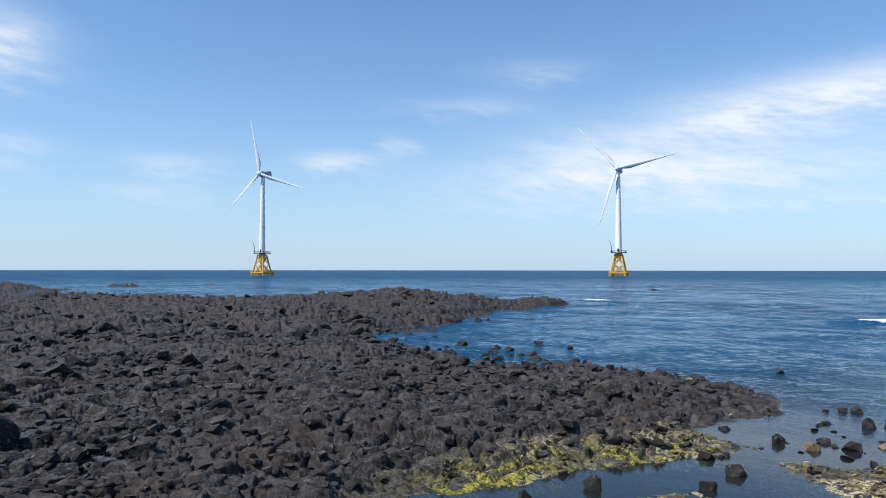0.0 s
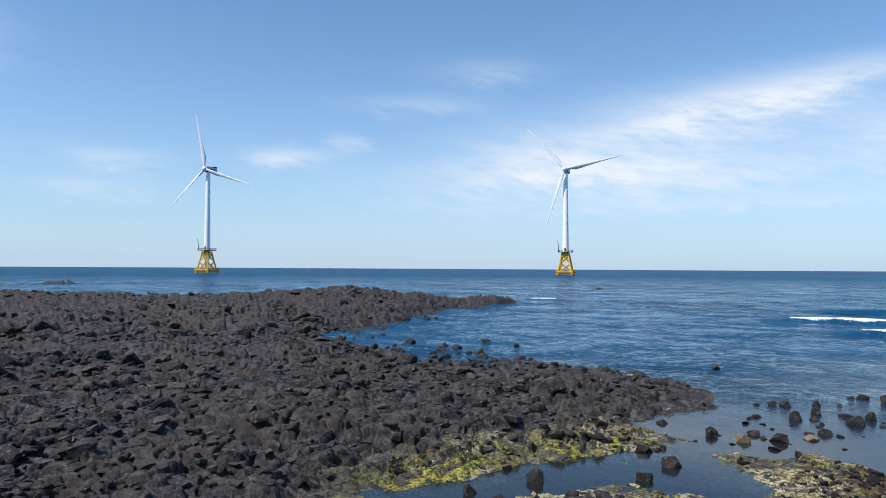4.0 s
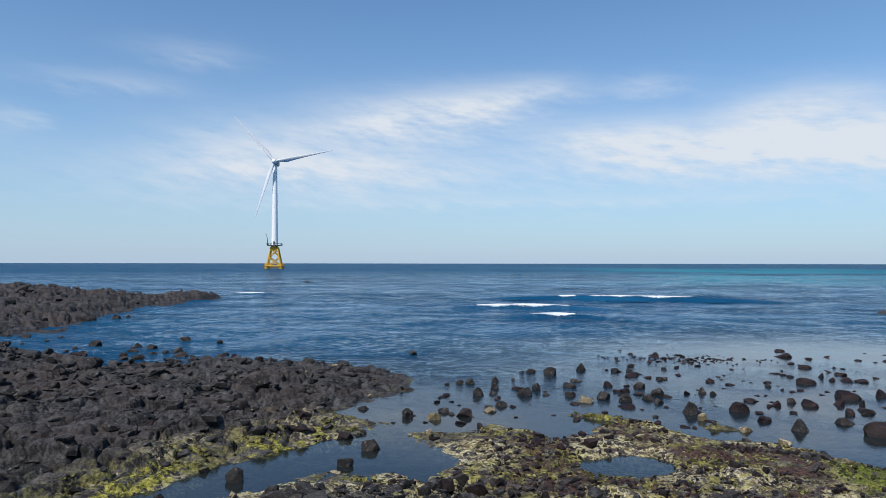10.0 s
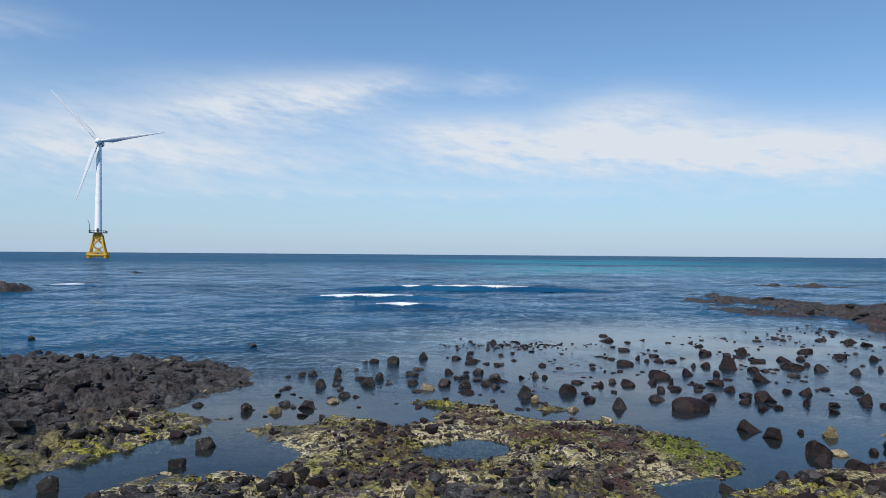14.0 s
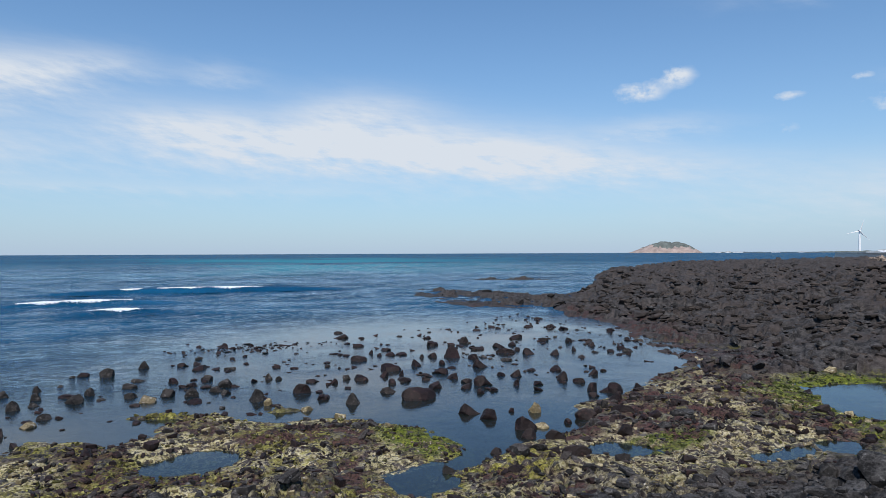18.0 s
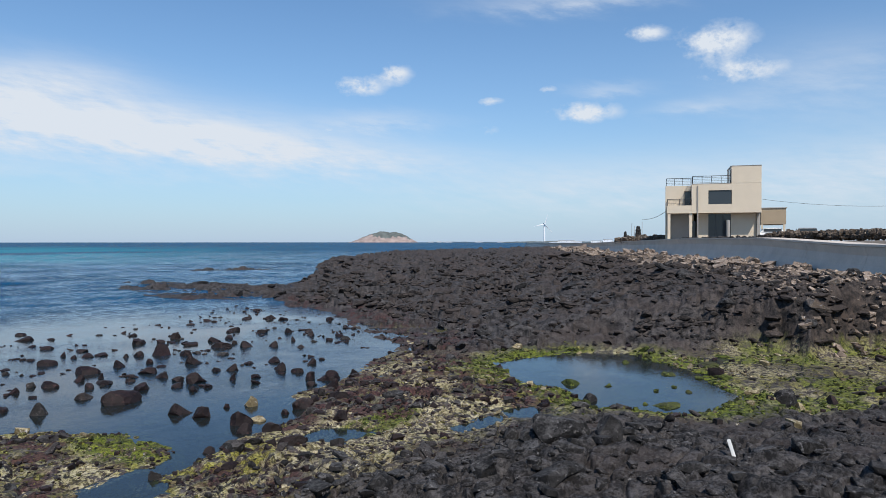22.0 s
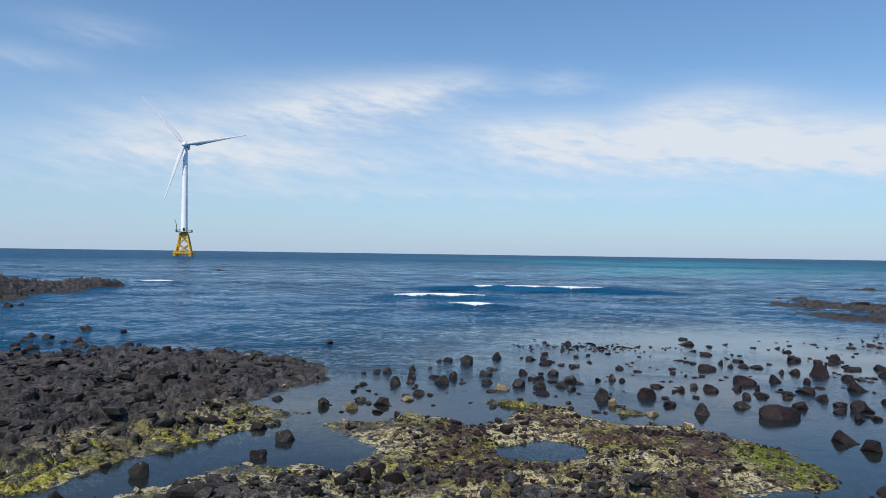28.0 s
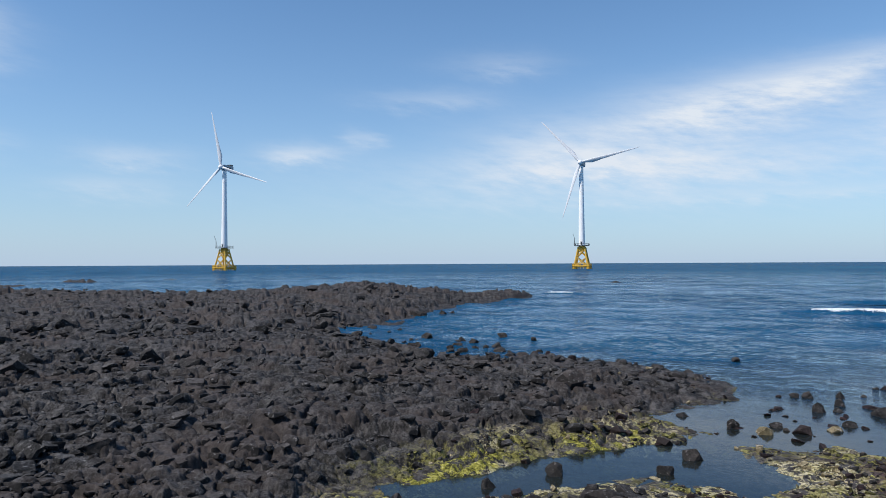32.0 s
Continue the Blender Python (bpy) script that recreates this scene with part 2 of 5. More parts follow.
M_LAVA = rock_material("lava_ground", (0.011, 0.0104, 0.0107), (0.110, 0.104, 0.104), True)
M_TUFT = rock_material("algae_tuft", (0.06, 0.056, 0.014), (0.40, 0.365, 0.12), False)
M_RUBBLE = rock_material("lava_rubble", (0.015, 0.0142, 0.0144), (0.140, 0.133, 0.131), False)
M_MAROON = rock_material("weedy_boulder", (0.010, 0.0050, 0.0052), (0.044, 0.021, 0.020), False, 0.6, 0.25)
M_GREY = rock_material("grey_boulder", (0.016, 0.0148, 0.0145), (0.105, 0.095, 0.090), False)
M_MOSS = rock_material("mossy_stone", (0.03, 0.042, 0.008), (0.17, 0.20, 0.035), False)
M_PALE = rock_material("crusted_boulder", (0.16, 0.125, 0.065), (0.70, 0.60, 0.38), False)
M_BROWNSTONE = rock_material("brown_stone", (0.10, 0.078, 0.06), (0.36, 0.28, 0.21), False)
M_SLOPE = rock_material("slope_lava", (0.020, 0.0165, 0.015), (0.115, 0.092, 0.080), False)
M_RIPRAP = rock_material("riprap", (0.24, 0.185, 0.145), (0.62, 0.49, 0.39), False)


def water_material():
    m, ns, ls, b = material("sea_water", 0.06)
    pos = node(ns, ls, "ShaderNodeNewGeometry").outputs["Position"]
    calm, teal, depth = attribute(ns, ls, "calm"), attribute(ns, ls, "teal"), attribute(ns, ls, "depth")
    stretch = node(ns, ls, "ShaderNodeMapping", {"Vector": pos, "Rotation": (0, 0, 0.2), "Scale": (0.62, 1.0, 1.0)}).outputs[0]
    w1, w2, w3 = noise_tex(ns, ls, stretch, 0.30, 3), noise_tex(ns, ls, stretch, 2.5, 6, 0.72), noise_tex(ns, ls, stretch, 8.0, 4)
    gust = noise_tex(ns, ls, stretch, 0.06, 7, 0.7)
    rough_h = fmath(ns, ls, "ADD", fmath(ns, ls, "MULTIPLY", w1, 0.5), fmath(ns, ls, "ADD", fmath(ns, ls, "MULTIPLY", w2, 0.26), fmath(ns, ls, "MULTIPLY", w3, 0.06)))
    calm_h = fmath(ns, ls, "ADD", fmath(ns, ls, "MULTIPLY", w2, 0.013), fmath(ns, ls, "MULTIPLY", w3, 0.0035))
    inv = fmath(ns, ls, "SUBTRACT", 1.0, calm)
    h = fmath(ns, ls, "ADD", fmath(ns, ls, "MULTIPLY", rough_h, inv), fmath(ns, ls, "MULTIPLY", calm_h, calm))
    nrm = bump(ns, ls, h, 0.30, 1.0)
    deep = mix(ns, ls, ramp(ns, ls, gust, [(0.35, 0.0), (0.65, 1.0)]), (0.0035, 0.037, 0.088), (0.007, 0.078, 0.170))
    deep = mix(ns, ls, teal, deep, (0.008, 0.16, 0.23))
    deep = mix(ns, ls, calm, deep, (0.022, 0.029, 0.031))
    under = node(ns, ls, "ShaderNodeBsdfDiffuse", {"Color": deep, "Normal": nrm}).outputs[0]
    clear = node(ns, ls, "ShaderNodeBsdfTransparent", {"Color": (0.50, 0.62, 0.60, 1)}).outputs[0]
    body = ns.new("ShaderNodeMixShader")
    ls.new(depth, body.inputs[0]), ls.new(clear, body.inputs[1]), ls.new(under, body.inputs[2])
    gloss = node(ns, ls, "ShaderNodeBsdfGlossy", {"Color": (0.93, 0.96, 1, 1), "Roughness": fmath(ns, ls, "ADD", 0.02, fmath(ns, ls, "MULTIPLY", inv, 0.08)), "Normal": nrm}).outputs[0]
    fres = node(ns, ls, "ShaderNodeFresnel", {"IOR": 1.333, "Normal": nrm}).outputs[0]
    # glints painted by noise: wave faces turned to the eye mirror less than flat water
    glint = ramp(ns, ls, fmath(ns, ls, "ADD", fmath(ns, ls, "ADD", fmath(ns, ls, "MULTIPLY", w2, 0.38), fmath(ns, ls, "MULTIPLY", w3, 0.30)), fmath(ns, ls, "ADD", fmath(ns, ls, "MULTIPLY", w1, 0.17), fmath(ns, ls, "MULTIPLY", gust, 0.15))), [(0.455, 0.05), (0.50, 0.55), (0.53, 1.0)])
    share = fmath(ns, ls, "ADD", fmath(ns, ls, "MULTIPLY", inv, glint), fmath(ns, ls, "MULTIPLY", calm, 1.0))
    share = fmath(ns, ls, "MULTIPLY", share, fmath(ns, ls, "SUBTRACT", 1.0, attribute(ns, ls, "open_sea")))
    top = ns.new("ShaderNodeMixShader")
    ls.new(fmath(ns, ls, "MULTIPLY", fres, share), top.inputs[0]), ls.new(body.outputs[0], top.inputs[1]), ls.new(gloss, top.inputs[2])
    ls.new(top.outputs[0], ns["Material Output"].inputs["Surface"])
    return m


M_WATER = water_material()
M_FOAM = plain("sea_foam", (0.80, 0.83, 0.85), 0.7, 0, 0.12, 2.0, 0.03)
M_WHITE = plain("white_paint", (0.84, 0.84, 0.84), 0.4, 0, 0.04, 0.2, 0.0)
M_BLADE = plain("blade_paint", (0.66, 0.67, 0.69), 0.4, 0, 0.05, 0.2, 0.0)
M_NACELLE = plain("nacelle_grey", (0.40, 0.42, 0.44), 0.5, 0, 0.1, 0.4, 0.0)
M_YELLOW = plain("yellow_steel", (0.62, 0.36, 0.035), 0.5, 0, 0.18, 0.8, 0.0)
M_STEEL = plain("dark_steel", (0.06, 0.065, 0.07), 0.45, 0.6, 0.2, 2, 0.0)
M_CONC = plain("sea_wall_concrete", (0.56, 0.49, 0.42), 0.85, 0, 0.16, 0.6, 0.01)
M_CREAM = plain("cream_render", (0.62, 0.53, 0.41), 0.8, 0, 0.06, 0.8, 0.004)
M_SOFFIT = plain("soffit_grey", (0.33, 0.31, 0.28), 0.8, 0, 0.1, 0.8, 0.002)
M_WOODWALL = plain("tan_annex_render", (0.33, 0.26, 0.18), 0.8, 0, 0.1, 0.9, 0.004)
M_DARK = plain("dark_interior", (0.03, 0.03, 0.032), 0.7, 0, 0.3, 1, 0.0)
M_GLASS = plain("tinted_glass", (0.035, 0.042, 0.05), 0.06, 0.0, 0.1, 0.5, 0.0)
M_ISLAND = plain("island_scrub", (0.11, 0.125, 0.115), 0.95, 0, 0.6, 0.03, 0.0)
M_CLIFF = plain("island_cliff", (0.31, 0.245, 0.22), 0.95, 0, 0.55, 0.035, 0.0)
M_STICK = plain("weathered_plank", (0.52, 0.52, 0.50), 0.6, 0, 0.12, 4, 0.002)


# ---------------------------------------------------------------- helpers
def mesh_object(name, bm, mat, parent=None, smooth=False):
    me = bpy.data.meshes.new(name)
    bm.normal_update()
    bm.to_mesh(me)
    bm.free()
    if mat:
        me.materials.append(mat)
    if smooth:
        me.shade_smooth()
        me.set_sharp_from_angle(angle=radians(40))
    ob = new(name, me)
    if parent:
        ob.parent = parent
    return ob


def part(name, bm, mat, parent, label="", smooth=False):
    ob = mesh_object(name, bm, mat, parent, smooth)
    return tagged(ob, label) if label else ob


def box(x0, y0, z0, x1, y1, z1, bevel=0.0):
    bm = bmesh.new()
    bmesh.ops.create_cube(bm, size=1, matrix=Matrix.LocRotScale(((x0 + x1) / 2, (y0 + y1) / 2, (z0 + z1) / 2), None, (x1 - x0, y1 - y0, z1 - z0)))
    if bevel:
        bmesh.ops.bevel(bm, geom=bm.edges[:], offset=bevel, segments=2, affect="EDGES")
    return bm


def tube(a, b, r0, r1=None, seg=10, bm=None):
    bm = bm or bmesh.new()
    a, b = Vector(a), Vector(b)
    m = Matrix.Translation((a + b) / 2) @ (b - a).to_track_quat("Z", "Y").to_matrix().to_4x4()
    bmesh.ops.create_cone(bm, segments=seg, radius1=r0, radius2=r0 if r1 is None else r1, depth=(b - a).length, cap_ends=True, matrix=m)
    return bm


def thing(name, label, category, group="", kind="", at=(0, 0, 0), turn=0.0):
    ob = new(name)
    ob.matrix_basis = pose(*at, 0, 0, turn)
    return tagged(ob, label, category, group, kind)


def hash2(ix, iy, seed):
    h = (ix.astype(np.int64) * 374761393 + iy.astype(np.int64) * 668265263 + seed * 1274126177) & 0x7FFFFFFF
    h = ((h ^ (h >> 13)) * 1103515245) & 0x7FFFFFFF
    h = ((h ^ (h >> 16)) * 69069 + 12345) & 0x7FFFFFFF
    return ((h >> 7) & 0xFFFF) / 65535.0


def vnoise(x, y, seed):
    ix, iy = np.floor(x), np.floor(y)
    fx, fy = x - ix, y - iy
    fx, fy = fx * fx * (3 - 2 * fx), fy * fy * (3 - 2 * fy)
    a, b = hash2(ix, iy, seed), hash2(ix + 1, iy, seed)
    c, d = hash2(ix, iy + 1, seed), hash2(ix + 1, iy + 1, seed)
    return (a + (b - a) * fx) * (1 - fy) + (c + (d - c) * fx) * fy


def fbm(x, y, scale, octaves, seed):
    total, amp, norm = 0.0, 1.0, 0.0
    for o in range(octaves):
        k = 2.03 ** o / scale
        total = total + amp * (vnoise(x * k + o * 17.3, y * k - o * 9.1, seed + o) - 0.5)
        norm, amp = norm + amp, amp * 0.5
    return total / norm * 2


def blocks(x, y, size, seed, edge=0.26):
    """Tilted, cracked lava blocks: height of the block's top, and how near its edge the point lies (0 in the crack)."""
    u, v = x / size, y / size
    iu, iv = np.floor(u), np.floor(v)
    d1 = np.full(u.shape, 9.0)
    d2, top = d1.copy(), np.zeros(u.shape)
    for i in (-1, 0, 1):
        for j in (-1, 0, 1):
            cu, cv = iu + i, iv + j
            px, py = cu + 0.15 + 0.7 * hash2(cu, cv, seed), cv + 0.15 + 0.7 * hash2(cu, cv, seed + 5)
            d = (u - px) ** 2 + (v - py) ** 2
            t = (hash2(cu, cv, seed + 9) - 0.5) + (u - px) * (hash2(cu, cv, seed + 11) - 0.5) * 1.3 + (v - py) * (hash2(cu, cv, seed + 13) - 0.5) * 1.3
            near = d < d1
            d2 = np.where(near, d1, np.minimum(d2, d))
            top = np.where(near, t, top)
            d1 = np.where(near, d, d1)
    return top, np.clip((np.sqrt(d2) - np.sqrt(d1)) / edge, 0, 1)


def inside(poly, x, y):
    """Signed distance to the outline, positive inside."""
    best, odd = np.full(x.shape, 1e9), np.zeros(x.shape, bool)
    for (ax, ay), (bx, by) in zip(poly, poly[1:] + poly[:1]):
        dx, dy = bx - ax, by - ay
        t = np.clip(((x - ax) * dx + (y - ay) * dy) / (dx * dx + dy * dy), 0, 1)
        best = np.minimum(best, (x - ax - t * dx) ** 2 + (y - ay - t * dy) ** 2)
        if dy:
            odd ^= ((ay > y) != (by > y)) & (x < ax + (y - ay) * dx / dy)
    return np.where(odd, 1, -1) * np.sqrt(best)


def smooth01(x, a, b):
    t = np.clip((x - a) / (b - a), 0, 1)
    return t * t * (3 - 2 * t)


def terrace(z, rise, shift):
    k = (z + shift) / rise
    return (np.floor(k) + smooth01(k - np.floor(k), 0.6, 0.92)) * rise - shift


# ---------------------------------------------------------------- the shore
LEFT = [(-9.2, 10.8), (-7.5, 12.6), (-7.3, 14.3), (-6.4, 15.6), (-5.6, 16.6), (-4.7, 17.8), (-4.2, 18.8), (-6.3, 19.7), (-6.0, 20.8), (-5.4, 22.4),
        (-4.8, 24.2), (-5.7, 27.2), (-7, 28.5), (-9, 29.4), (-11, 30.2), (-15, 29.8), (-17, 28.3), (-18.5, 26.6), (-21, 28.8), (-24, 31),
        (-28, 32.6), (-31.2, 34), (-32, 37.6), (-32, 41.2), (-34, 47), (-39, 59), (-40.5, 67), (-42, 84), (-45, 85), (-48, 72),
        (-62, 72), (-70, 60), (-80, 56), (-96, 52), (-110, 50), (-117, 36), (-124, 10), (-130, -30), (-8, -30), (0, -5), (0, 8.2), (-5.5, 9.3), (-7.6, 10.0)]
REEF = [(-6.4, 10.6), (-5.6, 13.1), (-5.1, 14.2), (-4.4, 14.2), (-3.4, 14.5), (-2.5, 13.7), (-2.5, 14.6), (-2.2, 15.4), (-3.1, 17.0), (-3.5, 18.3),
        (-2.4, 18.3), (-1.6, 19.3), (-0.6, 19.0), (0.3, 18.1), (1.1, 19.1), (2.9, 20.4), (3.4, 19.1), (4.2, 18.5), (5.7, 18.5), (6.8, 17.3),
        (7.5, 16.1), (7.7, 14.1), (6.9, 13.7), (5.4, 13.1), (5.2, 12.2), (5.2, 10.5), (3, 7), (-4, 7)]
RIGHT = [(5.4, 11.3), (6.6, 12.9), (7.5, 13.1), (8.8, 13.8), (10, 13.9), (11.5, 15), (12.7, 16.8), (15.1, 17.8), (18, 19.1), (21.4, 21),
         (22.3, 23.6), (24.8, 28.2), (28, 32.9), (29, 36.5), (30.4, 42.3), (30, 48.1), (28, 51.3), (27.2, 60), (32.7, 77), (37.4, 75.8),
         (38.6, 67), (40, 60), (50, 63), (75, 95), (110, 118), (165, 130), (260, 140), (260, -30), (-8, -30), (-8, 6), (4, 7)]
TIDE_POOL = [(20.5, 15.5), (22, 14.9), (24.4, 14.1), (25.8, 12.6), (25.2, 11.5), (24.2, 10), (22.6, 8.1), (20.8, 6.6), (18.5, 6.6), (17.7, 7.6),
             (17.1, 9), (17.8, 10.4), (18.5, 12.5), (19.4, 14)]
SMALL_POOLS = [(1.8, 15.7, 0.9, 0.8), (10.6, 12.4, 0.7, 0.6), (13.6, 10.6, 0.8, 0.4), (23.4, 24.0, 0.7, 1.2), (15.0, 10.2, 0.6, 0.5), (6.0, 12.4, 0.5, 0.7)]
WALL = [(300, 206), (130.4, 74.1), (94.4, 46.0), (70.8, 27.7), (54.7, 16.0), (42.3, 7.5), (30, -1), (14, -12), (-40, -42)]
SKERRIES = [(62, 100, 8.2, 1.6, 0.45, -35), (-165, 60, 12, 6, 1.55, 69), (-172, 38, 12, 6, 1.3, 72), (-180, 96, 7, 2, 0.7, 62), (-205, 129, 4, 1.5, 0.6, 20), (-184, 126, 4, 1.5, 0.5, 20),
            (-55, 150, 3, 1, 0.3, 0), (1.7, 20.25, 1.9, 0.2, 0.09, -22), (4.6, 19.7, 0.9, 0.3, 0.12, -10)]


def shore_height(x, y):
    """Height of the ground, and the zones that grow on it."""
    wx, wy = x + fbm(x, y, 2.2, 3, 3) * 0.55, y + fbm(x, y, 2.2, 3, 13) * 0.55
    r = np.hypot(x, y)
    ragged = smooth01(r, 38, 55) * 1.7
    wx, wy = wx + ragged * fbm(x, y, 9, 3, 23), wy + ragged * fbm(x, y, 6, 3, 27)
    dl, da, dr = inside(LEFT, wx, wy), inside(REEF, wx, wy), inside(RIGHT, wx, wy)
    dp = inside(TIDE_POOL, wx, wy)
    for px, py, pa, pb in SMALL_POOLS:
        dp = np.maximum(dp, (1 - np.sqrt(((wx - px) / pa) ** 2 + ((wy - py) / pb) ** 2)) * min(pa, pb))
    dw = inside(WALL + [(-40, -300), (300, -300)], x, y)
    zl = 0.75 + 0.40 * smooth01(-x, 15, 60) + 0.25 * np.exp(-((dl - 7) / 5) ** 2) * smooth01(-x, 30, 45) + 0.9 * np.exp(-((x + 55) ** 2 / 90 + (y - 61) ** 2 / 60)) + 0.3 * np.exp(-((x + 14) ** 2 + (y - 17) ** 2) / 30)
    zl = zl * (1 - np.exp(-np.maximum(dl, 0) / 1.4))
    za = 0.20 * (1 - np.exp(-np.maximum(da, 0) / 0.8)) + 0.15 * smooth01(da, 2.5, 6) + 0.35 * smooth01(-r, -14.6, -12.2)
    zr = 0.30 + np.clip(0.0190 * (r - 23), 0, 2.1) + np.clip(0.004 * (r - 100), 0, 0.8)
    zr = zr + np.maximum(0, 3.05 - zr) * smooth01(dw, -26, -1.5) * smooth01(r, 22, 36) + 0.42 * smooth01(-r, -16.5, -13) * smooth01(x, 4, 9)
    spit = smooth01(-x, -49, -45) * smooth01(y, 42, 52)
    zr = zr * (1 - spit) + 0.42 * spit
    zr = zr * (1 - np.exp(-np.maximum(dr, 0) / (0.7 + r * 0.009)))
    bed = -0.22 - 0.5 * smooth01(np.maximum(np.maximum(dl, da), dr), 0, -14) - 0.6 * smooth01(r, 30, 80)
    land = np.maximum(np.maximum(zl, za), zr)
    d = np.maximum(np.maximum(dl, da), dr)
    z = np.where(d > 0, land, np.maximum(bed, d * 0.5))
    for sx, sy, sw, sd, sh, sr in SKERRIES:
        c, s = math.cos(radians(sr)), math.sin(radians(sr))
        u, v = ((x - sx) * c + (y - sy) * s) / sw, (-(x - sx) * s + (y - sy) * c) / sd
        k = np.exp(-(u * u + v * v) * 1.2)
        z = np.where(k > 0.1, np.maximum(z, -0.4 + (sh + 0.4) * k * 1.3 * (0.75 + 0.5 * vnoise(x * 0.6, y * 0.6, 71))), z)
    z = np.where(dp > 0, np.minimum(z, -0.12 - 0.1 * np.minimum(dp, 1.5)), z)
    bank = smooth01(dp, -7.5, -1.5)
    z = np.where(dp > 0, z, z * (1 - bank) + bank * np.minimum(z, 0.03 - dp * 0.2))
    marsh = smooth01(1 - np.minimum(np.minimum(np.hypot((x - 25.5) / 6.5, (y - 8.2) / 3.4), np.hypot((x - 28.5) / 6, (y - 5) / 2.6)), np.hypot((x - 23) / 4.5, (y - 4.6) / 1.8)), 0, 0.45) * (r > 19)
    z = z * (1 - marsh) + marsh * np.minimum(z, 0.05)
    rough = smooth01(z, -0.05, 0.5)
    clinker = smooth01(fbm(x, y, 8, 3, 151), -0.30, 0.25)
    fine_w = fbm(x, y, 0.7, 2, 33) * 0.16
    b1, e1 = blocks(wx, wy * 1.15, 0.92, 21, 0.42)
    b2, e2 = blocks(wx + 7 + fine_w, wy * 1.2 - fine_w, 0.40, 41, 0.5)
    b3, e3 = blocks(x + fine_w * 4, y + 5 + fine_w * 3, 2.3, 61, 0.13)
    b4, e4 = blocks(x + fine_w, (y + fine_w) * 1.2, 0.19, 45, 0.55)
    b5, e5 = blocks(wx, wy, 6.5, 65, 0.16)
    swell = fbm(x, y, 7, 4, 51)
    big = fbm(x, y, 26, 3, 55)
    lumpy = fbm(x, y, 0.34, 4, 57)
    q = (fbm(x + 40, y, 10, 5, 59) + (y * 0.75 - x * 0.35) * 0.03) * 4.5
    ledge = np.floor(q) + smooth01(q - np.floor(q), 0.86, 1.0) - q
    z = z + rough * np.clip(r / 30, 0.6, 1.8) * 0.27 * ledge
    amp = np.where(z < 0, 0.3, 0.40 + 0.60 * rough)
    near, away = 1 - 0.5 * smooth01(r, 22, 48), smooth01(r, 25, 60)
    z = z + amp * near * (0.05 + 0.13 * clinker) * b1 * e1
    z = z + rough * (1 + 0.9 * away) * ((0.14 + 0.08 * clinker) * b3 * e3 - 0.16 * (1 - e3) ** 2)
    z = z + rough * (0.20 * swell + 0.18 * big + away * np.clip(r / 90, 0.4, 1.1) * (0.52 * b5 * e5 - 0.15 * (1 - e5)))
    # plates: flat treads with short broken risers
    shift = 0.16 * fbm(x, y, 2.6, 2, 77)
    plates = terrace(z, 0.13, shift) * (1 - away) + terrace(z, 0.28, shift) * away
    z = z + 0.75 * rough * (plates - z)
    z = z + amp * near * (-0.14 * (1 - e1) ** 4 + (0.012 + 0.022 * clinker) * b2 * e2 - 0.045 * (1 - e2) ** 4 + 0.010 * b4 * e4 - 0.016 * (1 - e4) ** 3 + 0.016 * lumpy)
    step = 2.75 * smooth01(-r, -9.4, -3.2)
    z = np.where(r < 11, np.maximum(z, step + 0.12 * b1 * (r > 4)), z)
    z = np.where(dw > 0.6, 3.0, z)
    z = np.where((y < -6) & (dw <= 0.6), np.maximum(z, 2.7), z)
    # zones
    low = smooth01(-z, -0.62, -0.25)
    front = smooth01(np.maximum(da, 0.6 - np.abs(dl)), -0.4, 0.5)
    rim = smooth01(-np.abs(dl), -2.2, -0.8) * smooth01(x, -11, -8) * smooth01(-y, -20.5, -18) * (dl > -0.3)
    westr = smooth01(-x, -22, -16) * smooth01(y - x * 0.12, 7.2, 9.5) * (dr > -0.3)
    pool = smooth01(dp, -2.2, -0.3) * smooth01(x, 14, 17) * (y < 17)
    algae = low * np.clip(0.72 * (da > -2.6) * (z > -0.02) + 0.6 * rim + 0.25 * westr + 0.85 * pool * smooth01(vnoise(x * 0.5, y * 0.5, 83), 0.3, 0.6), 0, 1)
    algae = np.maximum(algae, np.maximum((z < 0) * 0.35 * (r < 40), 0.45 * marsh * low))
    lush = low * np.clip(smooth01(-np.hypot((x - 6.9) / 1.2, (y - 15.2) / 1.9), -1.1, -0.6) + pool * smooth01(vnoise(x * 0.45, y * 0.45, 87), 0.35, 0.6) + 0.8 * marsh * smooth01(vnoise(x * 0.7, y * 0.7, 89), 0.45, 0.65)
                         + 0.9 * smooth01(-np.hypot((x - 11.6) / 1.6, (y - 12.2) / 0.7), -1.1, -0.7), 0, 1)
    weed = low * np.clip(1.0 * westr + 0.9 * (da > 0) * smooth01(x, -3, 1) + smooth01(dr, -1, 0) * smooth01(-dr, -5, -2) * (r < 60) * (x > 14) * 0.9, 0, 1)
    pale = low * np.clip(0.85 * (da > 0) + 0.7 * westr + 0.8 * rim + 0.6 * pool + 0.5 * marsh, 0, 1)
    spotty = smooth01(vnoise(x * 0.55 + 3, y * 0.55, 101) * 0.6 + vnoise(x * 1.3, y * 1.3, 103) * 0.4, 0.38, 0.58)
    pale, weed = pale * (0.12 + 0.8 * spotty), weed * (1 - 0.75 * spotty)
    algae = algae * (0.3 + 0.7 * smooth01(vnoise(x * 0.6, y * 0.6 + 9, 107) * 0.6 + vnoise(x * 1.5, y * 1.5, 109) * 0.4, 0.36, 0.56))
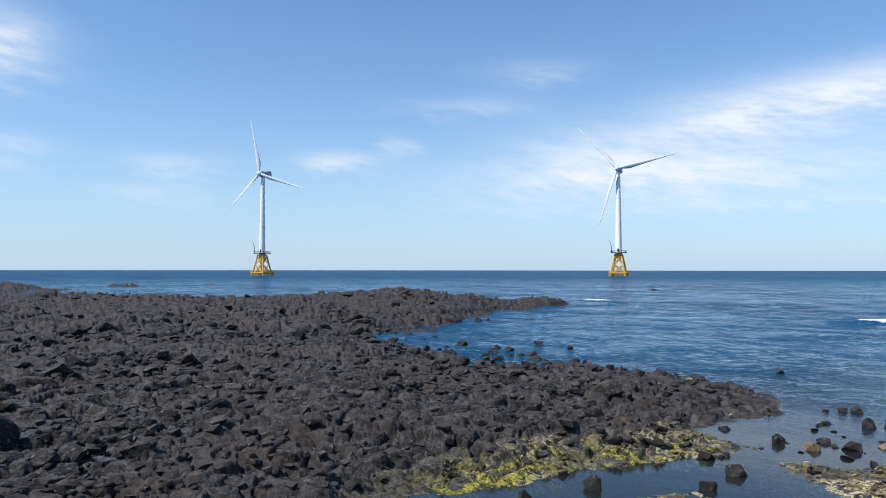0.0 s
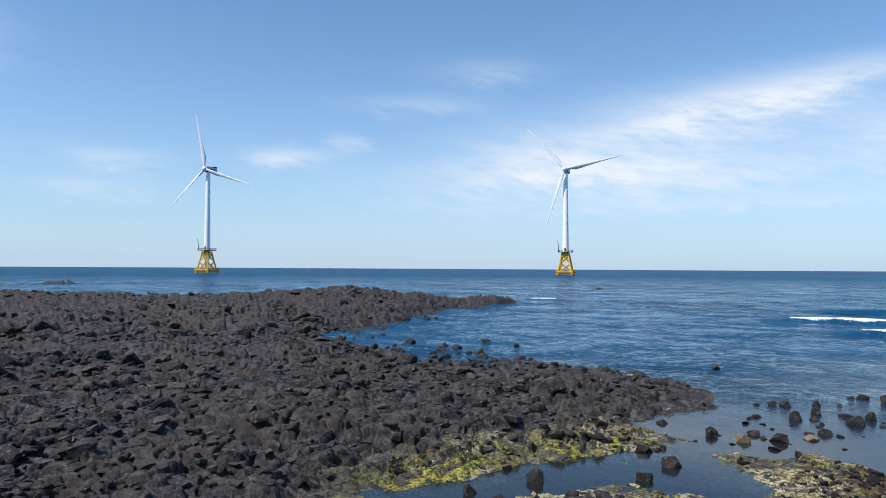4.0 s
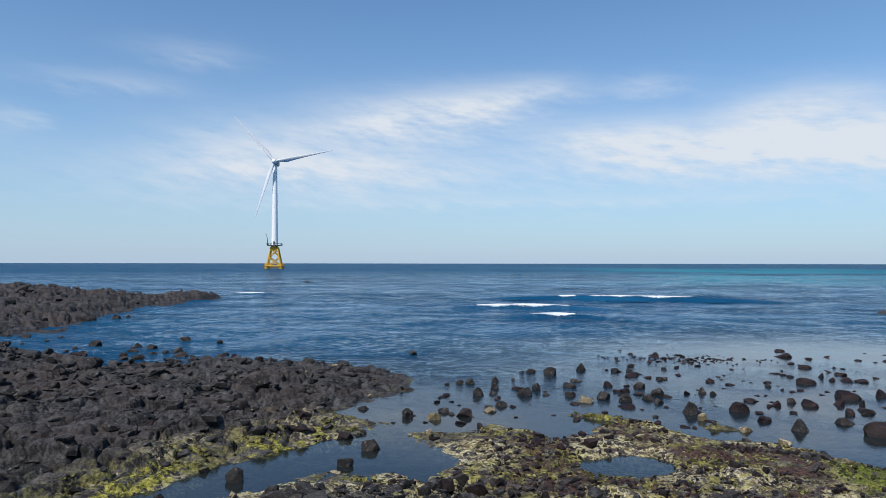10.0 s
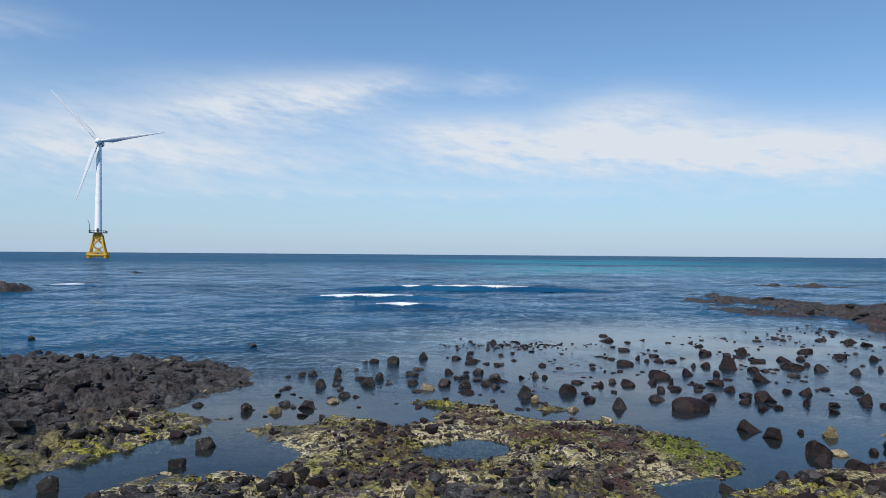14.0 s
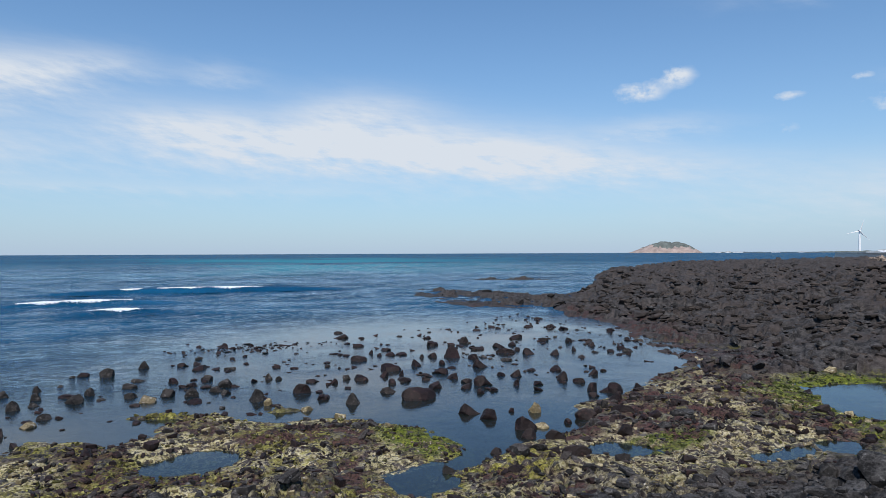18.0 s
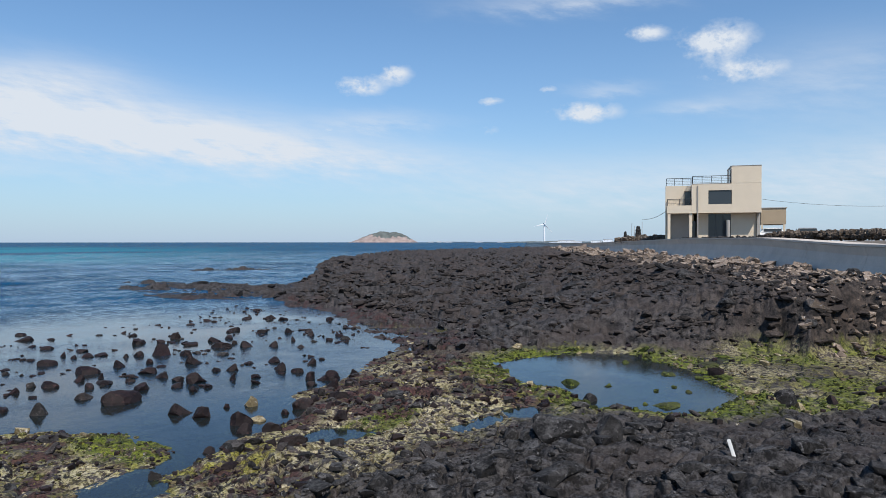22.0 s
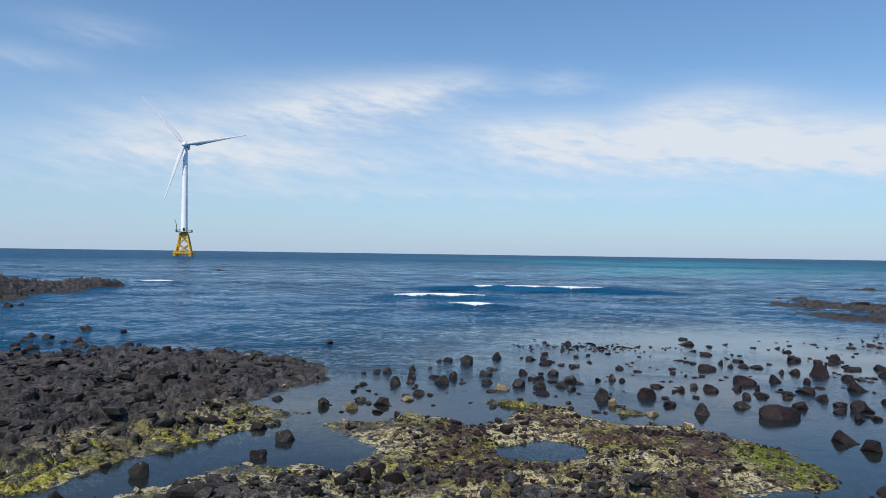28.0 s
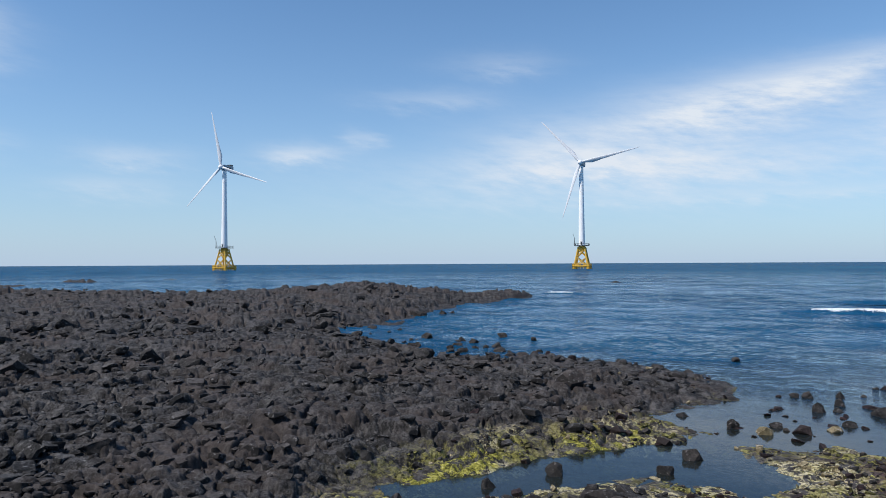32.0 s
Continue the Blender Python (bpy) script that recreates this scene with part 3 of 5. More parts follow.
    brown = (1 - spit) * np.clip(0.12 + smooth01(x, 30, 70) * 0.3 + 0.6 * smooth01(dw, -18, -3) * (x > 20), 0, 1) * (dr > 0)
    return z, algae, weed, pale, brown, lush, dp


def polar(azimuths, radii):
    """Vertices and quads of a round sheet about the viewpoint, closed all the way round."""
    a, r = np.meshgrid(np.radians(azimuths), radii)
    n, k = a.shape
    i = np.arange(n * k).reshape(n, k)
    j = np.roll(i, -1, 1)
    quads = np.stack([i[:-1], j[:-1], j[1:], i[1:]], -1).reshape(-1, 4)
    return (r * np.sin(a)).ravel(), (r * np.cos(a)).ravel(), quads


def sheet(name, x, y, z, quads, mat, fields, smooth):
    me = bpy.data.meshes.new(name)
    me.vertices.add(len(x))
    me.vertices.foreach_set("co", np.stack([x, y, z], 1).astype(np.float32).ravel())
    me.loops.add(quads.size)
    me.loops.foreach_set("vertex_index", quads.astype(np.int32).ravel())
    me.polygons.add(len(quads))
    me.polygons.foreach_set("loop_start", np.arange(0, quads.size, 4, dtype=np.int32))
    me.update(calc_edges=True)
    for key, v in fields.items():
        me.attributes.new(key, "FLOAT", "POINT").data.foreach_set("value", v.astype(np.float32))
    me.materials.append(mat)
    if smooth:
        me.shade_smooth()
    me.validate()
    return new(name, me)


AZ = np.concatenate([np.arange(-80, -76, 0.5), np.arange(-76, 84, 0.085), np.arange(84, 280, 4.0)])
RAD = np.concatenate([[0.002, 0.5, 1.0, 2.0, 3.0, 4.0, 5.0, 6.0, 7.0], np.geomspace(8.0, 28, 270), np.geomspace(28.2, 240, 210), [300, 600, 1500, 4900]])
gx, gy, gq = polar(AZ, RAD)
gz, g_algae, g_weed, g_pale, g_brown, g_lush, g_pool = shore_height(gx, gy)
gr = np.hypot(gx, gy)
gz = np.where((gr > 260) & (gz < 2), -3.0, gz)
# no bed is needed under the deep, opaque water
dry = (gz[gq] > -0.75).any(1) | (gr[gq] < 40).any(1) | (gr[gq] > 235).any(1)
gq = gq[dry]
used, gq = np.unique(gq, return_inverse=True)
gq = gq.reshape(-1, 4)
gx, gy, gz, g_algae, g_weed, g_pale, g_brown, g_lush = (v[used] for v in (gx, gy, gz, g_algae, g_weed, g_pale, g_brown, g_lush))
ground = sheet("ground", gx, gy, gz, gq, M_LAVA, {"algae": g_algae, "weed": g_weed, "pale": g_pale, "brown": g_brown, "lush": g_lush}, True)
tagged(ground, "rough black lava shore with algae and crusts by the water", "ground", kind="structure")

SAZ = np.concatenate([np.arange(-88, 92, 0.4), np.arange(92, 272, 4.0)])
SRAD = np.concatenate([np.geomspace(8, 400, 300), np.geomspace(420, 4900, 40)])
sx, sy, sq = polar(SAZ, SRAD)
sr = np.hypot(sx, sy)
shelter = smooth01(-sr, -34, -19)
in_bay = np.maximum(shelter, 0.97 * smooth01(-np.hypot((sx - 16) / 1.05, sy - 28), -25, -9) * (0.85 + 0.15 * smooth01(fbm(sx, sy, 4, 3, 95), -0.3, 0.3)))
in_bay = np.maximum(in_bay, smooth01(-np.hypot(sx - 22, sy - 10.5), -12, -9))
swl = (np.sin((sy * 0.9 + sx * 0.18) * 0.55 + fbm(sx, sy, 18, 2, 91) * 3) * 0.5 + fbm(sx, sy, 3.2, 3, 93)) * 0.13 * (1 - 0.93 * in_bay) * smooth01(-sr, -390, -250)
t_az = np.degrees(np.arctan2(sx, sy))
s_teal = np.exp(-((t_az - 14) / 16) ** 2) * smooth01(sr, 120, 190) * smooth01(-sr, -900, -420) * smooth01(fbm(sx, sy, 60, 3, 97), -0.35, 0.3) * 1.0
s_depth = np.clip(0.55 + smooth01(sr, 18, 45) * 0.45, 0, 1)
sea = sheet("sea", sx, sy, swl, sq, M_WATER, {"calm": in_bay, "teal": s_teal, "depth": s_depth, "open_sea": 0.74 * smooth01(sr, 80, 420)}, True)
tagged(sea, "deep blue rippled sea, calm between the rocks", "sea", kind="structure")

# ---------------------------------------------------------------- stones
def slab(rng, n, squash, under=1.0):
    """A broken lava block: the hull of a battered box."""
    bm = bmesh.new()
    for sx_ in (-1, 1):
        for sy_ in (-1, 1):
            for sz_ in (-1, 1):
                w = 1.0 if sz_ > 0 else under
                bm.verts.new((sx_ * rng.uniform(.26, .5) * w, sy_ * rng.uniform(.26, .5) * w, sz_ * rng.uniform(.28, .5) * squash))
    for _ in range(n - 8):
        v = Vector((rng.gauss(0, 1), rng.gauss(0, 1), rng.gauss(0, 1))).normalized() * rng.uniform(.5, .6)
        v.z = abs(v.z) if under < 1 else v.z
        bm.verts.new((v.x, v.y, v.z * squash))
    out = bmesh.ops.convex_hull(bm, input=bm.verts[:])
    bmesh.ops.delete(bm, geom=[g for g in out["geom_interior"] if isinstance(g, bmesh.types.BMVert)], context="VERTS")
    return bm


def hull_arrays(rng, count, n, squash, under):
    out = []
    for _ in range(count):
        bm = slab(rng, n, squash, under)
        bm.verts.index_update()
        bmesh.ops.triangulate(bm, faces=bm.faces[:])
        out.append((np.array([v.co[:] for v in bm.verts]), np.array([[v.index for v in f.verts] for f in bm.faces])))
        bm.free()
    return out


def lump_arrays(rng, count, squash):
    """Worn lava lumps: balls cut by planes, with an uneven skin."""
    out = []
    for _ in range(count):
        bm = bmesh.new()
        bmesh.ops.create_icosphere(bm, subdivisions=2, radius=0.56)
        cuts = [(Vector((rng.gauss(0, 1), rng.gauss(0, 1), rng.gauss(0, 1))).normalized(), rng.uniform(0.26, 0.42)) for _ in range(9)]
        off = Vector((rng.uniform(0, 90), rng.uniform(0, 90), 0))
        for v in bm.verts:
            for nn, d in cuts:
                v.co -= nn * max(0.0, v.co.dot(nn) - d) * 0.93
            v.co *= 1 + 0.22 * noise.noise(v.co * 4.5 + off)
            v.co.z *= squash
        bm.verts.index_update()
        out.append((np.array([v.co[:] for v in bm.verts]), np.array([[v.index for v in f.verts] for f in bm.faces])))
        bm.free()
    return out


def scatter(name, xs, ys, zs, sizes, mat, seed, squash=0.7, n=16, parent=None, under=1.0, tilt=0.25, worn_or_shade=False):
    """Many loose stones joined into one mesh."""
    rng = random.Random(seed)
    forms = lump_arrays(rng, 24, squash) if worn_or_shade else hull_arrays(rng, 24, n, squash, under)
    g = np.random.default_rng(seed)
    vs, fs, base = [], [], 0
    for x, y, z, s in zip(xs, ys, zs, sizes):
        v, f = forms[rng.randrange(24)]
        a, tx, ty = g.uniform(0, 6.283), g.normal(0, tilt), g.normal(0, tilt)
        m = np.array(Euler((tx, ty, a)).to_matrix())
        vs.append((v * s * g.uniform((0.7, 0.55, 0.6), (1.6, 1.15, 1.3))) @ m.T + (x, y, z))
        fs.append(f + base)
        base += len(v)
    me = bpy.data.meshes.new(name)
    v, f = np.concatenate(vs), np.concatenate(fs)
    me.vertices.add(len(v))
    me.vertices.foreach_set("co", v.astype(np.float32).ravel())
    me.loops.add(f.size)
    me.loops.foreach_set("vertex_index", f.astype(np.int32).ravel())
    me.polygons.add(len(f))
    me.polygons.foreach_set("loop_start", np.arange(0, f.size, 3, dtype=np.int32))
    me.update(calc_edges=True)
    me.shade_flat()
    me.materials.append(mat)
    ob = new(name, me)
    if parent:
        ob.parent = parent
    return ob


def strewn(count, a0, a1, r0, r1, seed, power=1.0):
    """Random places in a sector about the viewpoint."""
    g = np.random.default_rng(seed)
    a, r = np.radians(g.uniform(a0, a1, count)), r0 * (r1 / r0) ** (g.uniform(0, 1, count) ** power)
    return r * np.sin(a), r * np.cos(a), g


# loose lava blocks over both platforms, in drifts
for nm, count, r0, r1, mean, spread, sink, seed, lab in (
        ("lava_blocks", 17000, 9.3, 44, -1.42, 0.50, 0.05, 5, "loose black lava blocks lying in drifts over the shore"),
        ("far_lava_blocks", 5000, 38, 135, -0.65, 0.42, 0.05, 6, "loose black lava blocks on the farther shore")):
    px, py, g = strewn(count, -80, 86, r0, r1, seed)
    pz, p_al, p_we, p_pa, p_br, p_lu, p_po = shore_height(px, py)
    size = np.minimum(np.exp(g.normal(mean, spread, len(px))), 1.0) * (np.clip(np.hypot(px, py) / 26, 0.55, 1.1) if r1 < 100 else 1.0)
    clump = 0.5 * vnoise(px * 0.35, py * 0.35, 131) + 0.5 * vnoise(px * 1.1, py * 1.1, 133)
    keep = (pz > 0.12) & (g.uniform(0, 1, len(px)) < 0.22 + 0.78 * smooth01(clump, 0.44, 0.62)) & ((p_pa < 0.35) | (g.uniform(0, 1, len(px)) < 0.25))
    keep &= (pz < 3.2) & (p_po < -0.9) & ((px < 14) | (g.uniform(0, 1, len(px)) < 0.6))
    px, py, pz, size = px[keep], py[keep], pz[keep], size[keep]
    tagged(scatter(nm, px, py, pz + size * sink, size, M_RUBBLE, seed, 0.58, 11, tilt=0.24, worn_or_shade=True), lab, "rubble", kind="stuff")

# flat brown-black blocks over the east platform and up to the sea wall
px, py, g = strewn(15000, 37, 86, 26, 115, 9)
pz, p_po = (lambda h: (h[0], h[6]))(shore_height(px, py))
to_wall = inside(WALL + [(-40, -300), (300, -300)], px, py)
keep = (to_wall < -3.2) & (px > 19) & (pz > 0.25) & (p_po < -2.5)
keep &= g.uniform(0, 1, len(px)) < 0.12 + 0.6 * smooth01(vnoise(px * 0.25, py * 0.25, 135) + 0.35 * smooth01(to_wall, -17, -8), 0.3, 0.75)
size = (np.clip(np.exp(g.normal(-0.95, 0.45, len(px))), 0.15, 1.0) * np.clip(np.hypot(px, py) / 48, 0.7, 1.3))[keep]
tagged(scatter("slope_blocks", px[keep], py[keep], pz[keep] + size * 0.02, size, M_SLOPE, 10, 0.45, tilt=0.16, worn_or_shade=True), "flat brown-black lava blocks over the east platform", "rubble", kind="stuff")

# small stones and cobbles at the water's edge
px, py, g = strewn(17000, -34, 84, 10.2, 34, 15)
pz, p_al, p_we, p_pa, p_br, p_lu, p_po = shore_height(px, py)
ok = (pz > -0.08) & (pz < 0.48) & (g.uniform(0, 1, len(px)) < 0.05 + 0.42 * np.clip(p_pa + 0.6 * p_we, 0, 1) * smooth01(vnoise(px * 0.9, py * 0.9, 151), 0.4, 0.62))
size = np.exp(g.normal(-2.3, 0.55, len(px))) * np.clip(np.hypot(px, py) / 20, 0.75, 1.6)
kind = g.uniform(0, 1, len(px)) * 0.7 + 0.3 * vnoise(px * 0.8, py * 0.8, 141)
for nm, lo, hi, mat, lab in (("dark_cobbles", 0.0, 0.52, M_MAROON, "dark weedy cobbles at the water's edge"), ("grey_cobbles", 0.52, 0.74, M_GREY, "grey lava cobbles at the water's edge"),
                             ("pale_cobbles", 0.74, 1.0, M_PALE, "cobbles crusted cream and ochre at the water's edge")):
    k = ok & (kind >= lo) & (kind < hi)
    tagged(scatter(nm, px[k], py[k], pz[k] + size[k] * 0.15, size[k], mat, 17, 0.75), lab, "cobbles", kind="stuff")

# knobs of crust, algae and weed on the low rock
px, py, g = strewn(60000, -40, 84, 10.4, 34, 18)
pz, p_al, p_we, p_pa, p_br, p_lu, p_po = shore_height(px, py)
size = np.exp(g.normal(-2.75, 0.45, len(px))) * np.clip(np.hypot(px, py) / 18, 0.7, 1.5)
patch = 0.6 * vnoise(px * 1.4, py * 1.4, 161) + 0.4 * vnoise(px * 4.2, py * 4.2, 163)
patch2 = 0.6 * vnoise(px * 1.2, py * 1.2, 171) + 0.4 * vnoise(px * 3.6, py * 3.6, 173)
on = (pz > 0.015) & (pz < 0.55)
crust = on & (g.uniform(0, 1, len(px)) < 0.7 * p_pa * smooth01(patch, 0.54, 0.66))
tuft = on & ~crust & (g.uniform(0, 1, len(px)) < p_al * smooth01(patch2, 0.53, 0.65))
moss = on & ~crust & ~tuft & (g.uniform(0, 1, len(px)) < 0.7 * p_lu)
weed = on & ~crust & ~tuft & ~moss & (g.uniform(0, 1, len(px)) < 0.9 * p_we * smooth01(1 - patch, 0.42, 0.56))
for nm, k, mat, lab in (("crust_knobs", crust, M_PALE, "cream shell crust in knobs on the low rock"), ("algae_tufts", tuft, M_TUFT, "yellow-green algae tufts on the low rock"),
                        ("moss_tufts", moss, M_MOSS, "green moss tufts round the pools"), ("weed_tufts", weed, M_MAROON, "dark maroon seaweed tufts on the low rock")):
    tagged(scatter(nm, px[k], py[k], pz[k] + size[k] * 0.05, size[k], mat, 19, 0.5, 9, tilt=0.4), lab, "growth", kind="stuff")

# the nearest single stones
rng = random.Random(23)
stone_meshes = []
for i in range(10):
    bm = slab(rng, 12, 0.6)
    bmesh.ops.bevel(bm, geom=bm.edges[:], offset=0.03, segments=1, affect="EDGES")
    me = bpy.data.meshes.new("stone")
    bm.to_mesh(me)
    bm.free()
    me.materials.append(M_RUBBLE)
    stone_meshes.append(me)
qx, qy, g = strewn(1500, -75, 86, 10.2, 24, 29)
qz = shore_height(qx, qy)[0]
q_pool = shore_height(qx, qy)[6]
pick = [i for i in range(len(qx)) if 0.40 < qz[i] < 2.0 and q_pool[i] < -1.2][:290]
for i in pick:
    s = float(np.exp(g.normal(-1.2, 0.35)))
    ob = new("stone", stone_meshes[rng.randrange(10)])
    ob.parent = ground
    ob.matrix_basis = Matrix.LocRotScale((qx[i], qy[i], qz[i] + s * 0.08), Euler((rng.uniform(-.3, .3), rng.uniform(-.3, .3), rng.uniform(0, 6.28))),
                                         (s * rng.uniform(.8, 1.3), s * rng.uniform(.7, 1.1), s * rng.uniform(.5, .9)))


# ---------------------------------------------------------------- boulders in the water
def boulder_mesh(seed, mat):
    bm = bmesh.new()
    bmesh.ops.create_icosphere(bm, subdivisions=3, radius=0.5)
    rng = random.Random(seed)
    cuts = [(Vector((rng.gauss(0, 1), rng.gauss(0, 1), rng.gauss(0, .8))).normalized(), rng.uniform(0.22, 0.38)) for _ in range(12)]
    off = Vector((seed * 3.7, seed * 1.9, 0))
    for v in bm.verts:
        p = v.co.copy()
        for n, d in cuts:
            t = p.dot(n) - d
            if t > 0:
                p -= n * t * 0.95
        k = 1 + 0.16 * noise.noise(p * 3.2 + off) + 0.07 * noise.noise(p * 9 + off) + 0.035 * noise.noise(p * 22 + off)
        v.co = p * k * 1.28
        v.co.x *= 1.0 - 0.10 * v.co.z
        v.co.y *= 1.0 - 0.10 * v.co.z
    me = bpy.data.meshes.new("boulder")
    bm.to_mesh(me)
    bm.free()
    me.materials.append(mat)
    return me


BOULDER_FORMS = {key: [boulder_mesh(s + base, mat) for s in range(6)] for key, mat, base in (("maroon", M_MAROON, 1), ("grey", M_GREY, 11), ("pale", M_PALE, 21), ("lava", M_RUBBLE, 31), ("moss", M_MOSS, 41))}
# waterline place, width and height in metres
SHALLOWS_WEST = [(-2.9, 25.5, .46, .3), (-2.4, 23.1, .65, .5), (-2, 25.9, .38, .26), (-1.9, 24.5, .49, .3), (-1.9, 23.5, .46, .15), (-.8, 23.4, .66, .62),
                 (-.4, 24.4, .48, .36), (0, 27.8, .73, .41), (1.3, 29.3, .53, .63), (1, 26.2, .6, .22), (.7, 25.1, .83, .25), (.7, 23.5, .5, .23),
                 (1.1, 22.5, .67, .37), (1.7, 23.2, .57, .42), (2.1, 25.5, .59, .25), (2.6, 24.6, .53, .29), (2.4, 23, .57, .32), (3.2, 25.6, .51, .25),
                 (3.6, 24, .72, .36), (3.4, 22.8, .42, .27), (4.1, 21.3, .68, .46), (4.3, 20.6, .38, .28), (2.7, 29.2, .68, .22), (3.5, 30.9, .36, .15)]
SHALLOWS_MID = [(-3.6, 22.6, .15, .11), (-1.5, 21.5, .6, .25), (-1.8, 20.7, .44, .24), (-2.4, 20, .6, .27), (-3.2, 19.4, .61, .42), (-3.3, 25.4, .42, .13),
                (-1.4, 26.5, .31, .09), (-1.1, 28.3, .28, .14), (5.2, 24.8, .38, .29), (5.5, 24.6, .29, .21), (10.9, 34.8, .9, .33), (9.3, 27.1, .76, .42),
                (10.5, 28.9, .4, .3), (10.6, 28.1, .35, .25), (7.8, 26.3, .32, .27), (8.1, 25.8, .18, .18), (5.7, 21.9, .6, .56), (7, 23, .36, .28),
                (7.7, 23.6, .37, .29), (8, 23.1, .6, .32), (6, 20.7, .46, .32), (6.6, 19.6, .58, .54), (5.2, 19.4, .46, .23), (11.5, 29.7, .73, .21)]
SHALLOWS_EAST = [(11.1, 28.1, .65, .25), (11.6, 27.9, .75, .25), (14, 30.1, .76, .55), (12.5, 26.8, .49, .54), (14.9, 29.8, .49, .27), (13.2, 26.2, 1.01, .72),
                 (16, 30.5, .57, .4), (15.3, 28, .68, .26), (16.7, 28.3, .59, .27), (16, 26.4, .92, .31), (17.6, 28.6, .55, .28), (19.3, 30.9, .66, .3),
                 (16.9, 27, .37, .37), (16.9, 26.3, .31, .31), (10.9, 24.8, .71, .4), (12, 26.8, .39, .24), (9.6, 24.4, .86, .47), (9, 23.4, .41, .37),
                 (9.7, 23.4, .37, .29), (12, 24.8, .36, .27), (13.8, 25.4, .62, .48), (13.1, 23.5, .75, .53), (9.4, 22.3, .68, .2), (8.8, 22, .47, .23)]
SHALLOWS_NEAR = [(10.5, 22.7, .41, .16), (9.8, 20.6, .68, .45), (8.1, 20.6, .73, .22), (8.5, 19.2, 1.14, .62), (11.1, 22, .69, .24), (11.2, 21.1, .47, .16),
                 (10.7, 20.2, .56, .23), (11.5, 20.5, .77, .5), (12.9, 21.7, .5, .21), (13.3, 21.3, .66, .33), (12.5, 20, .39, .31), (10.7, 19.3, .33, .18),
                 (11.3, 19.5, .41, .22), (9.1, 16.9, .63, .47), (9.3, 16.2, .65, .34), (10.3, 16.7, .23, .13)]
SHALLOWS_FAR = [(10.8, 16.3, .58, .58), (9.5, 14.8, .87, .46), (10, 14.9, .53, .21), (10.9, 14.9, .3, .15), (10.2, 13.2, .36, .47), (14.2, 18.1, .53, .38),
                (14.4, 20, .61, .41), (14.7, 19.4, .48, .24), (15.3, 21.7, .61, .31), (16, 20.4, .43, .3), (17.5, 24.9, .6, .35), (18, 23.7, .44, .2),
                (20.3, 24.6, .42, .26), (20.4, 23.5, .31, .31), (16.7, 25.7, .66, .4), (19.1, 25.7, .42, .42), (20.8, 26.6, .56, .28), (20.7, 28.3, .58, .4),
                (19.8, 29.2, .76, .35), (23.7, 33, .8, .4), (23.9, 34.2, .55, .34), (25.2, 30.6, .52, .33)]
INLET = [(-6.3, 13.2, .51, .43), (-4.4, 14.6, .45, .45), (-4.2, 16, .71, .41), (-4.1, 19.7, .43, .3), (-7.1, 11.8, .43, .23), (-20.9, 37.2, .91, .25),
         (-18.4, 36.5, .54, .2), (-18.1, 31.7, .78, .48), (-16.2, 28.3, .38, .38), (-18.8, 29.7, .41, .23), (-19.9, 29.9, .65, .3), (-6.6, 33.1, .61, .25),
         (-5.6, 20.4, .52, .17), (-34.5, 47.1, 1.73, .77), (-33.5, 49.2, .98, .69), (-33.8, 51.3, .81, .4), (-23.6, 31.5, .52, .32), (-18.9, 30.7, .53, .24)]
PALE_AT = {(1.1, 22.5), (-1.8, 20.7), (-3.2, 19.4), (4.3, 20.6), (5.2, 19.4), (10, 14.9), (10.8, 16.3)}
rng = random.Random(31)


def boulder(x, y, w, h, look_of, group, extra=""):
    words = {"moss": "", "maroon": "dark maroon weed-covered lava boulder standing in shallow water", "grey": "bare grey lava boulder standing in shallow water",
             "pale": "lava boulder crusted cream and ochre at the waterline", "lava": "large bare black lava boulder resting on the platform"}[look_of]
    r, h = math.hypot(x, y), min(h, 0.7 * w)
    ob = new("boulder", BOULDER_FORMS[look_of][rng.randrange(6)])
    ob.matrix_basis = Matrix.LocRotScale((x + x / r * w * 0.35, y + y / r * w * 0.35, -h * 0.06), Euler((0, 0, rng.uniform(0, 6.28))),
                                         (w * rng.uniform(.74, .95), w * rng.uniform(.72, .9), h * 1.18 + 0.02))
    return tagged(ob, extra or words, "boulder", group)


for rows, group in ((SHALLOWS_WEST, "boulders in the shallows"), (SHALLOWS_MID, "boulders in the shallows"), (SHALLOWS_EAST, "boulders in the shallows"),
                    (SHALLOWS_NEAR, "boulders in the shallows"), (SHALLOWS_FAR, "boulders in the shallows"), (INLET, "boulders by the inlet")):
    for x, y, w, h in rows:
        kind = "pale" if (x, y) in PALE_AT else "grey" if (x < 2 and y > 21.6) or x < -3 or (x < 8.2 and rng.random() < 0.5) else "maroon"
        boulder(x, y, w, h, kind, group)
# the smaller ones between them
g = np.random.default_rng(37)
made = 0
while made < 120:
    x, y = float(g.uniform(-4, 27)), float(g.uniform(19, 44))
    if abs((x - 14) * 0.55 - (y - 27)) > 8 + g.normal(0, 2) or shore_height(np.array([x]), np.array([y]))[0][0] > 0.02:
        continue
    s = float(np.exp(g.normal(-1.15, 0.42)))
    boulder(x, y, s, s * float(g.uniform(0.18, 0.36)), "maroon" if g.uniform() < 0.75 else "grey", "boulders in the shallows", "small dark lava stone just breaking the water")
    made += 1


